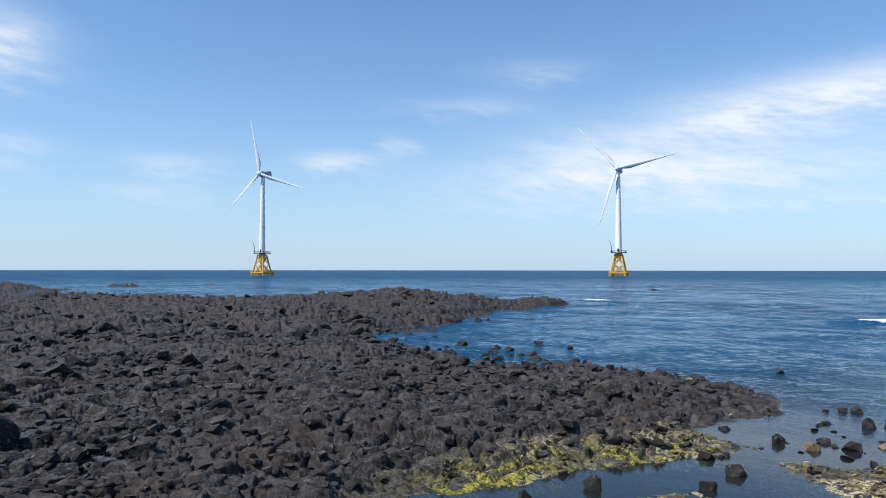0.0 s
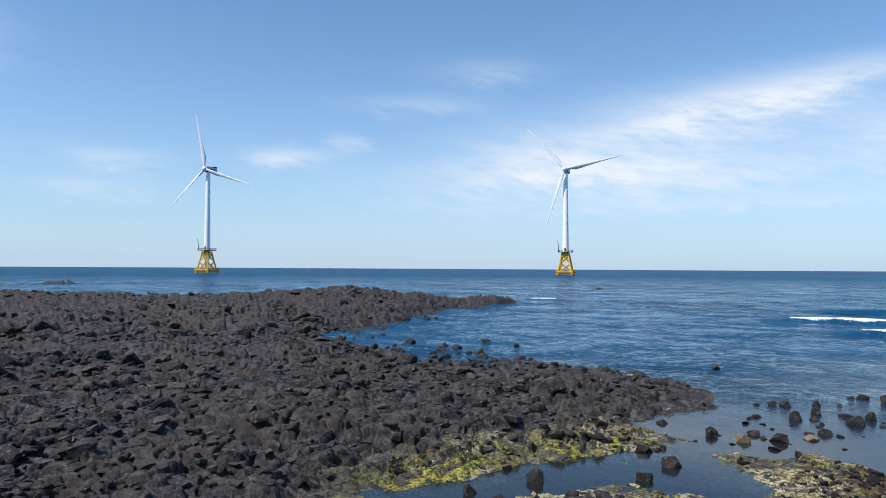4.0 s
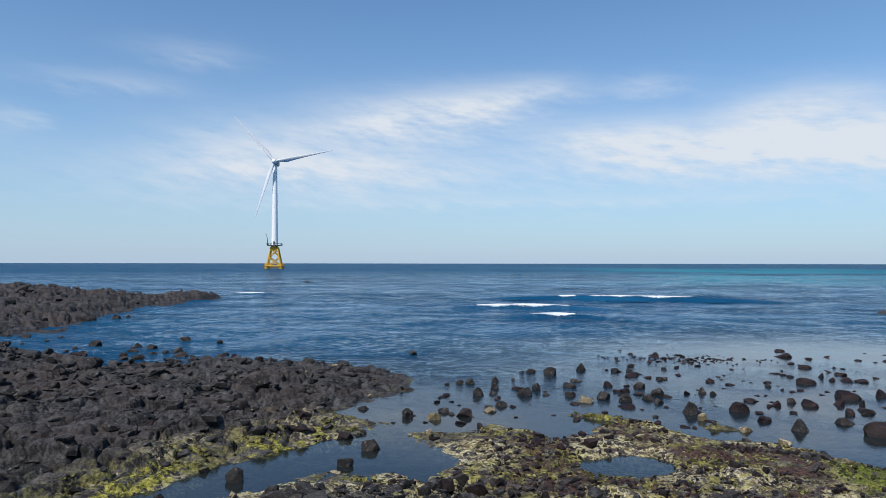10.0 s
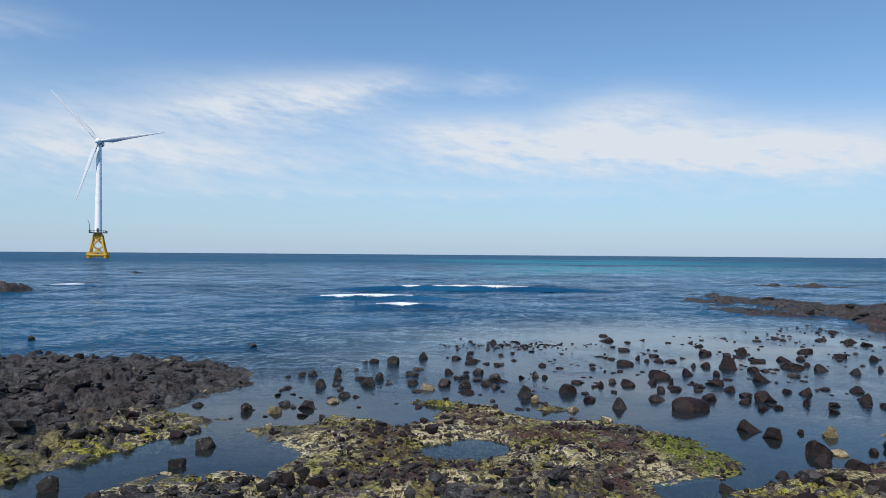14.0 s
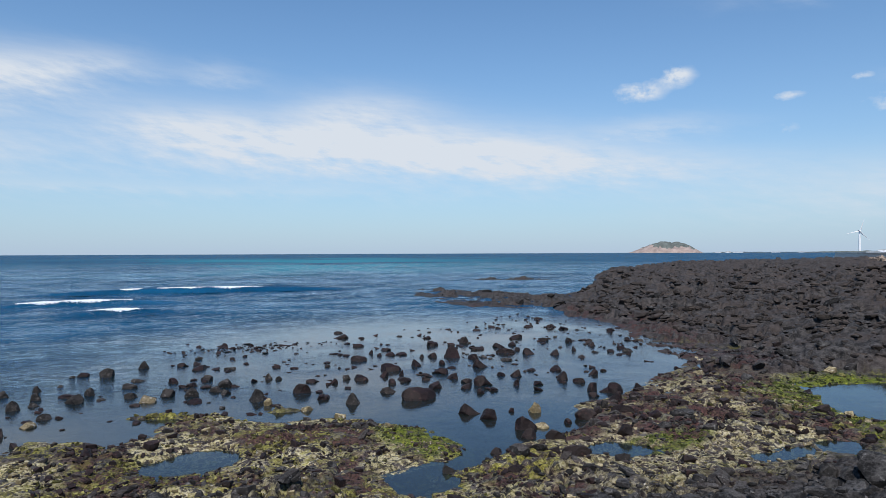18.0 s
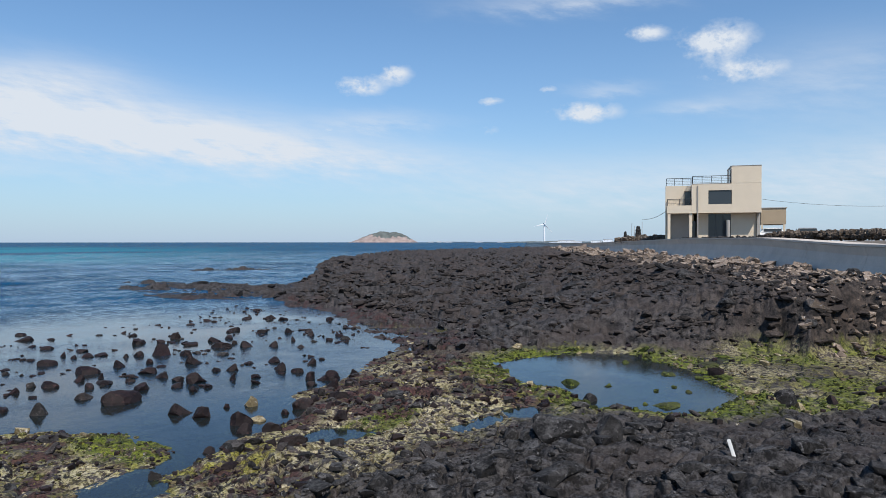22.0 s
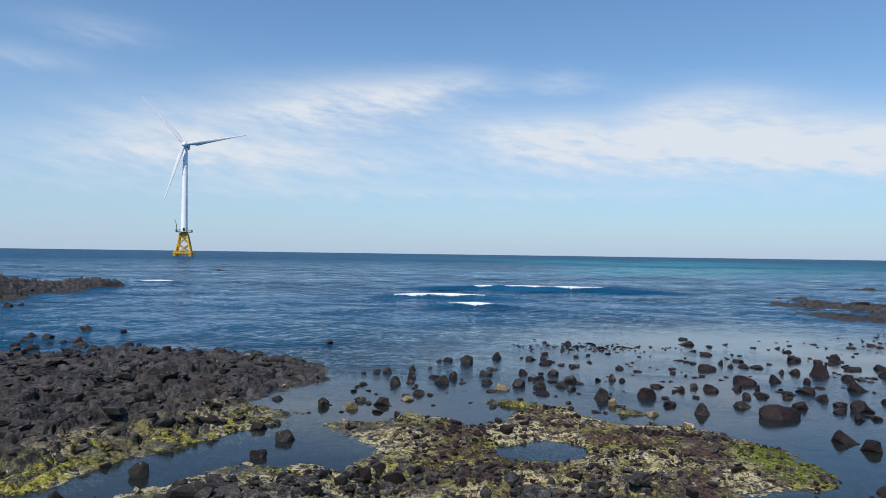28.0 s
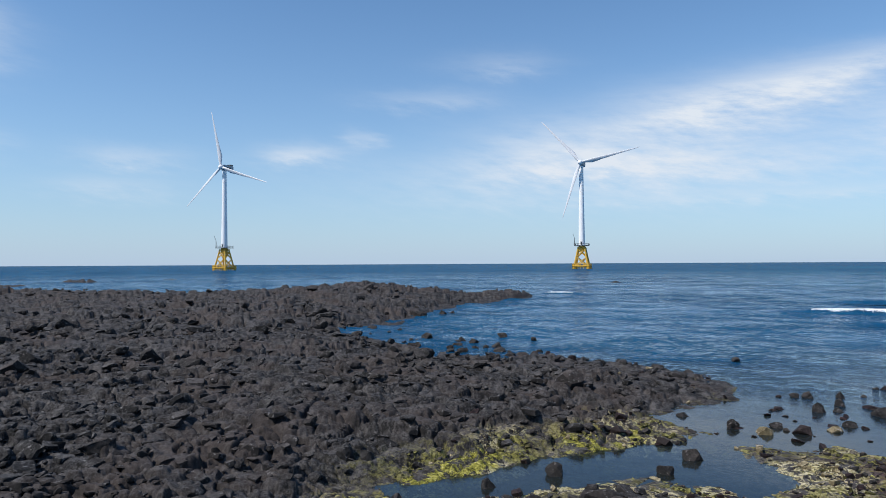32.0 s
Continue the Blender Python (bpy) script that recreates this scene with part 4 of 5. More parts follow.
# scattered small stones between the boulders
sx_, sy_ = g.uniform(-4, 27, 420), g.uniform(19, 46, 420)
sk = (np.abs((sx_ - 14) * 0.55 - (sy_ - 27)) < 8 + g.normal(0, 2, 420)) & (shore_height(sx_, sy_)[0] < 0.02)
sz_ = np.exp(g.normal(-1.6, 0.4, 420))
tagged(scatter("shallows_stones", sx_[sk], sy_[sk], 0 * sz_[sk], sz_[sk], M_MAROON, 47, 0.42, 14, worn_or_shade=True), "small dark stones just breaking the shallow water", "stones", kind="stuff")


# stones along the inlet
for i in range(30):
    t = float(g.uniform(0, 1))
    x, y = -32 + 16 * t + float(g.normal(0, 1.3)), 37.5 - 9 * t + float(g.normal(0, 1.5))
    s = float(np.exp(g.normal(-0.75, 0.4)))
    boulder(x, y, s, s * float(g.uniform(0.3, 0.55)), "grey", "boulders by the inlet", "dark lava stone at the edge of the inlet")


for i in range(26):
    t = float(g.uniform(0, 1))
    x, y = -17.5 + 11 * t + float(g.normal(0, 0.6)), 30.2 - 1.6 * t + float(g.normal(0, 0.6))
    s = float(np.exp(g.normal(-0.85, 0.4)))
    boulder(x, y, s, s * float(g.uniform(0.3, 0.55)), "grey", "boulders by the inlet", "dark lava stone at the edge of the inlet")


# large lava boulders lying on the platforms
PLATFORM_ROCKS = [(-16.6, 5.9, 1.3, .75), (-15, 5.1, .8, .39), (-14.6, 6.1, .52, .29), (-14.4, 4.3, .74, .42), (-28.7, 13.2, 1.04, .52), (-13.9, 7.7, .79, .34),
                  (-7.4, 9.3, .39, .51), (-10.2, 11.1, .5, .3), (-9.8, 11.3, .37, .2), (-11.5, 9.6, .62, .27), (-16.2, 22.2, .63, .36), (-17.7, 22.2, .56, .33),
                  (12, 7.2, 1.15, .58), (12.3, 6.3, .68, .39), (13.8, 6.2, .62, .32), (7.8, 8.1, .55, .37), (9.4, 7.1, .58, .33), 
                  (20.2, 5.2, .69, .41), (17.4, 9.6, .6, .3)]
for x, y, w, h in PLATFORM_ROCKS:
    z = float(shore_height(np.array([x]), np.array([y]))[0][0])
    ob = boulder(x, y, w * 1.1, h * 1.2, "lava", "boulders on the lava platform")
    ob.location.z = z + h * 0.22

# weedy boulders along the edge of the east platform
g = np.random.default_rng(39)
EDGE = [(6.2, 12.6), (8.8, 13.6), (11.5, 14.9), (12.7, 16.6), (15.1, 17.6), (18, 18.9), (21.2, 20.8)]
for i in range(46):
    k = int(g.integers(0, 6))
    t = float(g.uniform(0, 1))
    x, y = EDGE[k][0] * (1 - t) + EDGE[k + 1][0] * t, EDGE[k][1] * (1 - t) + EDGE[k + 1][1] * t
    inland = float(g.uniform(-0.4, 1.9))
    x, y = x + 0.55 * inland, y - 0.8 * inland
    z = max(0.0, float(shore_height(np.array([x]), np.array([y]))[0][0]))
    s = float(np.clip(np.exp(g.normal(-0.95, 0.35)), 0.2, 0.7))
    ob = boulder(x, y, s, s * float(g.uniform(0.4, 0.6)), "maroon", "boulders along the east platform", "dark maroon weed-covered boulder at the platform's edge")
    ob.location.z += z

# mossy stones in the tide pool
POOL_STONES = [(23.8, 11.7, 0.49, 0.22), (19.7, 10.2, 0.48, 0.15), (22.5, 9.5, 1.02, 0.2), (24.7, 9.1, 1.98, 0.31), (20.0, 8.8, 0.29, 0.13), (20.5, 8.0, 0.37, 0.13), (20.9, 8.6, 0.3, 0.11), (18.2, 8.3, 0.3, 0.13),
               (27.4, 9.5, 0.96, 0.24), (17.0, 9.6, 0.66, 0.23), (23.1, 7.8, 1.22, 0.28), (18.1, 7.6, 1.16, 0.23), (19.1, 11.2, 1.11, 0.33), (17.7, 11.1, 0.7, 0.25), (22.7, 8.5, 0.61, 0.16)]
for x, y, w, h in POOL_STONES:
    ob = boulder(x, y, w * 0.75, h * 0.65, "moss", "mossy stones in the tide pool", "low stone covered in green moss in the tide pool")

# dark weed afloat
g = np.random.default_rng(43)
wx_, wy_ = g.normal(0, 1, 150), g.normal(0, 1, 150)
tagged(scatter("floating_weed", 6.4 + wx_ * 1.5 + wy_ * 0.5, 33.4 + wy_ * 0.75 - wx_ * 0.25, np.zeros(150), np.exp(g.normal(-1.9, 0.45, 150)), M_MAROON, 45, 0.16, 12),
       "dark brown seaweed floating in the swell", "seaweed", kind="stuff")


# ---------------------------------------------------------------- breaking waves
def breaker(x, y, length, height, turn):
    """A low swell with a torn line of foam along its crest."""
    ob = thing("breaking_wave", "small breaking wave with a white foam crest", "wave", "breaking waves", at=(x, y, 0), turn=turn)
    bm = bmesh.new()
    l, k = length * 2.4, 14
    n = int(l * 2)
    grid = []
    for i in range(n + 1):
        q = (i / n * 2 - 1) * l / 2
        env = max(0.0, 1 - (2 * q / l) ** 2)
        wob = noise.noise(Vector((q * 0.16, 1.0, x))) * 0.8
        row = []
        for j in range(k + 1):
            v = (j / k * 2 - 1) * 2.8
            row.append(bm.verts.new((q, v + wob, height * env * math.exp(-(v / (0.7 if v < 0 else 1.4)) ** 2) - 0.06)))
        grid.append(row)
    for i in range(n):
        for j in range(k):
            bm.faces.new((grid[i][j], grid[i + 1][j], grid[i + 1][j + 1], grid[i][j + 1]))
    pt = part("swell", bm, M_WATER, ob, smooth=True)
    pt.data.attributes.new("depth", "FLOAT", "POINT").data.foreach_set("value", np.ones(len(pt.data.vertices), np.float32))
    g = np.random.default_rng(int(abs(x) * 10 + y))
    cnt = int(length * 120)
    q = g.uniform(-0.5, 0.5, cnt) * length
    w = np.array([noise.noise(Vector((a * 0.16, 1.0, x))) * 0.8 for a in q])
    torn = np.array([noise.noise(Vector((a * 0.45, 7.7, y))) for a in q]) + 0.8 * (1 - (2 * q / length) ** 2) - 0.05
    keep = g.uniform(0, 0.6, cnt) < torn
    q, w, torn = q[keep], w[keep], np.clip(torn[keep], 0.1, 1)
    v = -np.abs(g.normal(0, 0.17, len(q))) * (0.25 + torn) - 0.02
    z = height * (1 - (2 * q / l) ** 2) * np.exp(-(v / 0.7) ** 2) - 0.03
    tagged(scatter("foam", q, v + w, z, (0.06 + 0.20 * torn * g.uniform(0.1, 1, len(q))), M_FOAM, 71, 0.5, 14, ob), "white churned foam", kind="stuff")


for row in ((9.5, 86, 17, .6, -4), (-2.6, 68, 9, .46, 3), (0.6, 58, 4.6, .34, -3), (-42, 92, 4, .3, 18)):
    breaker(*row)


# ---------------------------------------------------------------- wind turbines at sea
def blade_bm(angle, length, wide=1.0):
    """A tapered, twisted blade in the rotor's plane, turned clockwise from upright."""
    bm = bmesh.new()
    rings = []
    for t, chord, thick, twist in ((0.02, 1.9, 1.9, 0.9), (0.07, 2.0, 1.7, 0.75), (0.2, 3.3, 1.0, 0.5), (0.4, 2.2, 0.6, 0.3), (0.65, 1.4, 0.36, 0.15), (0.9, 0.8, 0.2, 0.05), (0.985, 0.55, 0.1, 0.0), (1.0, 0.12, 0.05, 0.0)):
        ring = []
        for k in range(12):
            a = k / 12 * 2 * math.pi
            cx, cy = (math.cos(a) * 0.5 + (0.22 if t > 0.1 else 0)) * chord * wide, math.sin(a) * 0.5 * thick * wide
            ring.append(bm.verts.new((cx * math.cos(twist) - cy * math.sin(twist), cx * math.sin(twist) + cy * math.cos(twist), t * length)))
        rings.append(ring)
    for a, b in zip(rings, rings[1:]):
        for k in range(12):
            bm.faces.new((a[k], a[(k + 1) % 12], b[(k + 1) % 12], b[k]))
    bm.faces.new(rings[-1]), bm.faces.new(rings[0][::-1])
    bmesh.ops.rotate(bm, cent=(0, 0, 0), matrix=Matrix.Rotation(angle, 3, "Y"), verts=bm.verts[:])
    return bm


def rotor(ob, hub_z, angle, length, k=1.0):
    """Nacelle along y, hub at the near end, three blades."""
    bm = box(-2.0 * k, -2.2 * k, hub_z - 2.1 * k, 2.0 * k, 8.6 * k, hub_z + 2.1 * k, 0.5 * k)
    nac = part("nacelle", bm, M_NACELLE, ob, "light grey nacelle housing", True)
    part("cooler", box(-1.7 * k, 5.2 * k, hub_z + 2.1 * k, 1.7 * k, 8.2 * k, hub_z + 3.0 * k, 0.1), M_STEEL, nac)
    part("stripe", box(-2.03 * k, 0.0, hub_z - 0.6 * k, 2.03 * k, 5.0 * k, hub_z + 0.5 * k), M_STEEL, nac)
    bm = bmesh.new()
    bmesh.ops.create_uvsphere(bm, u_segments=20, v_segments=12, radius=1.9 * k, matrix=Matrix.Translation((0, -4.0 * k, hub_z)) @ Matrix.Diagonal((1, 1.25, 1, 1)))
    hub = part("hub", bm, M_WHITE, ob, smooth=True)
    for i in range(3):
        bm = blade_bm(radians(angle + 120 * i), length, k)
        bmesh.ops.translate(bm, vec=(0, -4.0 * k, hub_z), verts=bm.verts[:])
        part("blade", bm, M_BLADE, hub, smooth=True)


def sea_turbine(az, dist, angle, facing, length):
    ob = thing("wind_turbine", "white offshore wind turbine on a yellow lattice jacket", "wind turbine", "offshore wind turbines",
               at=(dist * math.sin(radians(az)), dist * math.cos(radians(az)), 0), turn=180 - facing)
    jacket = part("jacket", tube((0, 0, 13.2), (0, 0, 17.2), 2.5, 2.5, 20), M_YELLOW, ob, "yellow steel lattice jacket")
    lo, hi = 5.3, 2.3
    corner = lambda i, z: ((1 if i in (0, 1) else -1) * (lo + (hi - lo) * z / 16), (1 if i in (1, 2) else -1) * (lo + (hi - lo) * z / 16), z)
    for i in range(4):
        part("leg", tube(corner(i, -3), corner(i, 16), 0.62, 0.55), M_YELLOW, jacket)
        part("pile_sleeve", tube((corner(i, 0)[0], corner(i, 0)[1], -2), (corner(i, 0)[0], corner(i, 0)[1], 3.4), 1.0), M_YELLOW, jacket)
        j = (i + 1) % 4
        for z0, z1 in ((1.5, 8.5), (8.5, 14.5)):
            part("brace", tube(corner(i, z0), corner(j, z1), 0.32, None, 8), M_YELLOW, jacket)
            part("brace", tube(corner(j, z0), corner(i, z1), 0.32, None, 8), M_YELLOW, jacket)
        part("girder", tube(corner(i, 1.5), corner(j, 1.5), 0.45, None, 8), M_YELLOW, jacket)
        part("girder", tube(corner(i, 15.5), corner(j, 15.5), 0.5, None, 8), M_YELLOW, jacket)
        part("strut", tube(corner(i, 12.5), (0, 0, 15.5), 0.5, None, 8), M_YELLOW, jacket)
        # lower walkway with its guard rail
        c0, c1 = Vector(corner(i, 0)), Vector(corner(j, 0))
        w0, w1 = Vector((c0.x * 1.16, c0.y * 1.16, 2.2)), Vector((c1.x * 1.16, c1.y * 1.16, 2.2))
        part("walkway", tube(w0, w1, 0.4, None, 6), M_YELLOW, jacket)
        bm = bmesh.new()
        for q in range(7):
            p = w0.lerp(w1, q / 6)
            tube(p - Vector((0, 0, 2.6)), p + Vector((0, 0, 1.6)), 0.16, None, 6, bm)
        tube(w0 + Vector((0, 0, 1.6)), w1 + Vector((0, 0, 1.6)), 0.12, None, 6, bm)
        part("guard_rail", bm, M_YELLOW, jacket)
    deck = part("deck", box(-5.0, -4.6, 16.8, 5.0, 4.6, 17.25, 0.1), M_STEEL, ob, "dark steel service deck")
    bm = bmesh.new()
    for i in range(9):
        for sx_, sy_ in ((-5 + i * 1.25, -4.6), (-5 + i * 1.25, 4.6), (-5, -4.6 + i * 1.15), (5, -4.6 + i * 1.15)):
            tube((sx_, sy_, 17.2), (sx_, sy_, 18.5), 0.07, None, 5, bm)
    for a_, b_ in (((-5, -4.6), (5, -4.6)), ((5, -4.6), (5, 4.6)), ((5, 4.6), (-5, 4.6)), ((-5, 4.6), (-5, -4.6))):
        tube((*a_, 18.5), (*b_, 18.5), 0.08, None, 5, bm)
    part("deck_rail", bm, M_STEEL, deck)
    part("davit_crane", tube((-4.6, -3.8, 17.2), (-4.6, -3.8, 22.5), 0.28, 0.2, 8, tube((-4.6, -3.8, 22.2), (-5.8, -4.4, 26), 0.18, 0.1, 8)), M_STEEL, deck)
    bm = bmesh.new()
    bmesh.ops.create_cone(bm, segments=32, radius1=2.35, radius2=1.5, depth=59.0, cap_ends=True, matrix=Matrix.Translation((0, 0, 46.7)))
    tower = part("tower", bm, M_WHITE, ob, "tapered white tubular tower", True)
    part("tower_door", box(-0.6, -2.42, 17.6, 0.6, -2.2, 20.0, 0.05), M_STEEL, tower)
    for z in (37.5, 57.5):
        bm = bmesh.new()
        bmesh.ops.create_cone(bm, segments=32, radius1=2.38 - (z - 17) * 0.014, radius2=2.38 - (z - 17) * 0.014, depth=0.25, cap_ends=True, matrix=Matrix.Translation((0, 0, z)))
        part("flange", bm, M_WHITE, tower)
    rotor(ob, 78.2, angle, length)
    return ob


sea_turbine(-22.6, 517, 78, 166, 43.0)
sea_turbine(-51.7, 548, -12, 167, 43.5)
sea_turbine(-71.95, 728, 4, 176, 40)

# the turbine on the far coast
far_t = thing("wind_turbine", "slender white wind turbine on the far coast", "wind turbine", at=(4000 * math.sin(radians(57.0)), 4000 * math.cos(radians(57.0)), 0), turn=-45)
part("tower", tube((0, 0, 2), (0, 0, 102), 5.6, 4.0, 20), M_WHITE, far_t, smooth=True)
rotor(far_t, 105.0, 17, 62.0, 2.2)


# ---------------------------------------------------------------- island and far coast
def island(az, dist, length, height):
    ob = thing("island", "small volcanic island, green crown over bare pinkish cliffs", "island", at=(dist * math.sin(radians(az)), dist * math.cos(radians(az)), 0), turn=-az)
    for nm, mat, k in (("crown", M_ISLAND, 1.0), ("cliff", M_CLIFF, 0.0)):
        bm = bmesh.new()
        n, m = 70, 24
        grid = []
        for i in range(n + 1):
            u = i / n * 2 - 1
            prof = float(np.interp(u, (-1, -0.86, -0.6, -0.32, -0.05, 0.1, 0.2, 0.36, 0.55, 0.76, 0.9, 1), (0, 0.10, 0.45, 0.78, 0.97, 0.98, 0.87, 0.95, 0.8, 0.45, 0.2, 0)))
            row = []
            for j in range(m + 1):
                v = j / m * 2 - 1
                lump = 1 + 0.08 * noise.noise(Vector((u * 5, v * 3, 2))) + 0.09 * noise.noise(Vector((u * 19, v * 9, 5)))
                z = height * prof * max(0.0, 1 - abs(v) ** 1.6) ** 0.6 * lump
                if nm == "cliff":
                    z = min(z, height * (0.48 - 0.28 * u + 0.42 * noise.noise(Vector((u * 4.0, 3.3, 1))) + 0.34 * noise.noise(Vector((u * 13, v * 8, 1))))) * 1.0
                    row.append(bm.verts.new((u * length / 2, v * length * 0.36 * (1 + 0.05 * noise.noise(Vector((u * 12, v * 5, 8)))) - 4, z - 1)))
                else:
                    row.append(bm.verts.new((u * length / 2 * 0.99, v * length * 0.33, z - 1)))
            grid.append(row)
        for i in range(n):
            for j in range(m):
                bm.faces.new((grid[i][j], grid[i + 1][j], grid[i + 1][j + 1], grid[i][j + 1]))
        part(nm, bm, mat, ob, "scrub-covered crown" if nm == "crown" else "bare pinkish cliffs", True)
    return ob


island(43.6, 4200, 425, 68)


def far_land(a0, a1, dist, height, seed):
    bm = bmesh.new()
    n = 60
    prev = None
    for i in range(n + 1):
        a = radians(a0 + (a1 - a0) * i / n)
        edge = min(1, i / 6, (n - i) / 3 + 0.4)
        h = height * edge * (0.7 + 0.6 * noise.noise(Vector((i * 0.21, seed, 0))) + 0.25 * noise.noise(Vector((i * 0.9, seed, 3)))) + 1
        ring = [bm.verts.new((math.sin(a) * d, math.cos(a) * d, z)) for d, z in ((dist - 60, -1), (dist, h * 0.7), (dist + 120, h), (dist + 300, -1))]
        if prev:
            for k in range(3):
                bm.faces.new((prev[k], ring[k], ring[k + 1], prev[k + 1]))
        prev = ring
    return tagged(mesh_object("far_coast", bm, M_ISLAND, None, True), "low wooded far coast on the horizon", "coast", kind="structure")


far_land(53.5, 66, 3600, 9, 1.5)
far_land(47.2, 54, 4700, 4, 4.5)
FAR_HOUSES = [(47.6, 4650, 36, 4), (48.3, 4650, 30, 6), (49.0, 4650, 60, 4), (51.6, 4650, 50, 4), (53.4, 4600, 50, 4), (58.8, 3550, 84, 11), (59.7, 3550, 40, 7),
              (61.2, 3550, 56, 9), (62.1, 3550, 46, 16), (62.9, 3550, 48, 8), (57.8, 3550, 50, 4)]
for a, d, w, h in FAR_HOUSES:
    hx, hy = d * math.sin(radians(a)), d * math.cos(radians(a))
    ob = thing("far_house", "pale low building on the far coast", "building", "buildings on the far coast", at=(hx, hy, 0), turn=-a)
    part("wall", box(-w / 2, -6, -1, w / 2, 6, h, 0.3), M_WHITE, ob)
    part("roof", box(-w / 2 - 1, -7, h, w / 2 + 1, 7, h + 0.8, 0.2), M_CREAM, ob)
    for q in range(max(2, int(w / 12))):
        wx_ = -w / 2 + (q + 0.5) * w / max(2, int(w / 12))
        part("window", box(wx_ - 1, -6.15, h * 0.4, wx_ + 1, -5.9, h * 0.7), M_GLASS, ob)


# ---------------------------------------------------------------- sea wall
def wall_point(s):
    """Place, heading and top height of the sea wall s metres along it."""
    pts = [Vector(p) for p in WALL]
    tops = (4.0, 4.25, 4.6, 4.92, 4.85, 4.42, 4.3, 4.3, 4.3)
    for a, b, ta, tb in zip(pts, pts[1:], tops, tops[1:]):
        l = (b - a).length
        if s <= l or b is pts[-1]:
            t = min(s / l, 1)
            return a.lerp(b, t), math.atan2(b.y - a.y, b.x - a.x), ta + (tb - ta) * t
        s -= l


WALL_LEN = sum((Vector(b) - Vector(a)).length for a, b in zip(WALL, WALL[1:]))
sea_wall = tagged(new("sea_wall"), "grey concrete sea wall with a curved face above the rocks", "sea wall", kind="structure")
s, PANEL = 0.0, 7.6
PROFILE = [(1.3, 0), (1.3, -9), (-1.0, -9), (-1.0, -2.0), (-0.72, -1.75), (-0.38, -1.1), (-0.24, -0.6), (-0.36, -0.16), (-0.46, -0.12), (-0.46, 0)]
while s < WALL_LEN - 1:
    bm = bmesh.new()
    rings = []
    e = min(s + PANEL - 0.03, WALL_LEN)
    for q in range(5):
        p, h, top = wall_point(s + (e - s) * q / 4)
        p2, h2, _ = wall_point(max(0, s + (e - s) * q / 4 - 6))
        nx, ny = -math.sin((h + h2) / 2), math.cos((h + h2) / 2)
        rings.append([bm.verts.new((p.x + nx * o, p.y + ny * o, top + z)) for o, z in PROFILE])
    k = len(PROFILE)
    for a, b in zip(rings, rings[1:]):
        for i in range(k):
            bm.faces.new((a[i], b[i], b[(i + 1) % k], a[(i + 1) % k]))
    bm.faces.new(rings[0][::-1]), bm.faces.new(rings[-1])
    bmesh.ops.recalc_face_normals(bm, faces=bm.faces[:])
    part("wall_panel", bm, M_CONC, sea_wall)
    s += PANEL

# the riprap at its foot
g = np.random.default_rng(53)
rs = g.uniform(205, WALL_LEN - 50, 9500)
pts = [wall_point(v) for v in rs]
off = 1.1 + 5.5 * g.uniform(0, 1, len(rs)) ** 1.5
rx = np.array([p.x + math.sin(h) * o for (p, h, t), o in zip(pts, off)])
ry = np.array([p.y - math.cos(h) * o for (p, h, t), o in zip(pts, off)])
rz = shore_height(rx, ry)[0]
rsz = np.exp(g.normal(-0.95, 0.4, len(rx))) * np.clip(np.hypot(rx, ry) / 70, 0.6, 1)
okr = (rz < 3.8) & (rx > 28) & (np.hypot(rx, ry) > 31)
tagged(scatter("riprap", rx[okr], ry[okr], rz[okr] + rsz[okr] * 0.12, rsz[okr], M_RIPRAP, 55, 0.5, 10, under=0.8, tilt=0.35), "tan and grey broken rock piled at the foot of the sea wall", "rocks", kind="stuff")


# ---------------------------------------------------------------- the house
def wall_with_hole(x0, x1, z0, z1, y0, y1, hx0, hx1, hz0, hz1):
    """A wall in the x-z plane with one opening through it."""
    bm = bmesh.new()
    for a, b, c, d in ((x0, hx0, z0, z1), (hx1, x1, z0, z1), (hx0, hx1, z0, hz0), (hx0, hx1, hz1, z1)):
        if b - a > 0.001 and d - c > 0.001:
            bmesh.ops.create_cube(bm, size=1, matrix=Matrix.LocRotScale(((a + b) / 2, (y0 + y1) / 2, (c + d) / 2), None, (b - a, y1 - y0, d - c)))
    return bm


def rail(ob, a, b, z, h=0.85, gap=1.1):
    """A balcony railing: posts, two rails and glass between."""
    a, b = Vector((*a, z)), Vector((*b, z))
    r_ = part("railing", tube(a + Vector((0, 0, h)), b + Vector((0, 0, h)), 0.035, None, 6), M_STEEL, ob, "thin dark metal railing")
    n = max(1, round((b - a).length / gap))
    for i in range(n + 1):
        p = a.lerp(b, i / n)
        part("post", tube(p, p + Vector((0, 0, h)), 0.03, None, 6), M_STEEL, r_)
    for k in (0.12, 0.35, 0.58, 0.8):
        part("bar", tube(a + Vector((0, 0, h * k)), b + Vector((0, 0, h * k)), 0.014, None, 5), M_STEEL, r_)


house = thing("house", "modern flat-roofed cream house with balconies and a roof room", "house", at=(79.1, 31.0, 4.4), turn=math.degrees(math.atan2(-0.917, 0.40)))
W_, D_ = 7.4, 8.0
part("ground_floor_wall", wall_with_hole(0.8, W_ - 0.31, 0, 3.44, 1.6, 1.9, 1.9, 4.35, 0.25, 3.4), M_CREAM, house, "shaded cream ground floor wall")
part("side_wall", box(W_ - 0.3, 1.2, 0, W_, D_, 3.44), M_SOFFIT, house)
part("back_wall", box(-2.9, D_, 0, W_, D_ + 0.3, 6.9), M_CREAM, house)
part("ground_floor_back", box(0.8, 5.0, 0, W_ - 0.31, 5.2, 3.44), M_DARK, house)
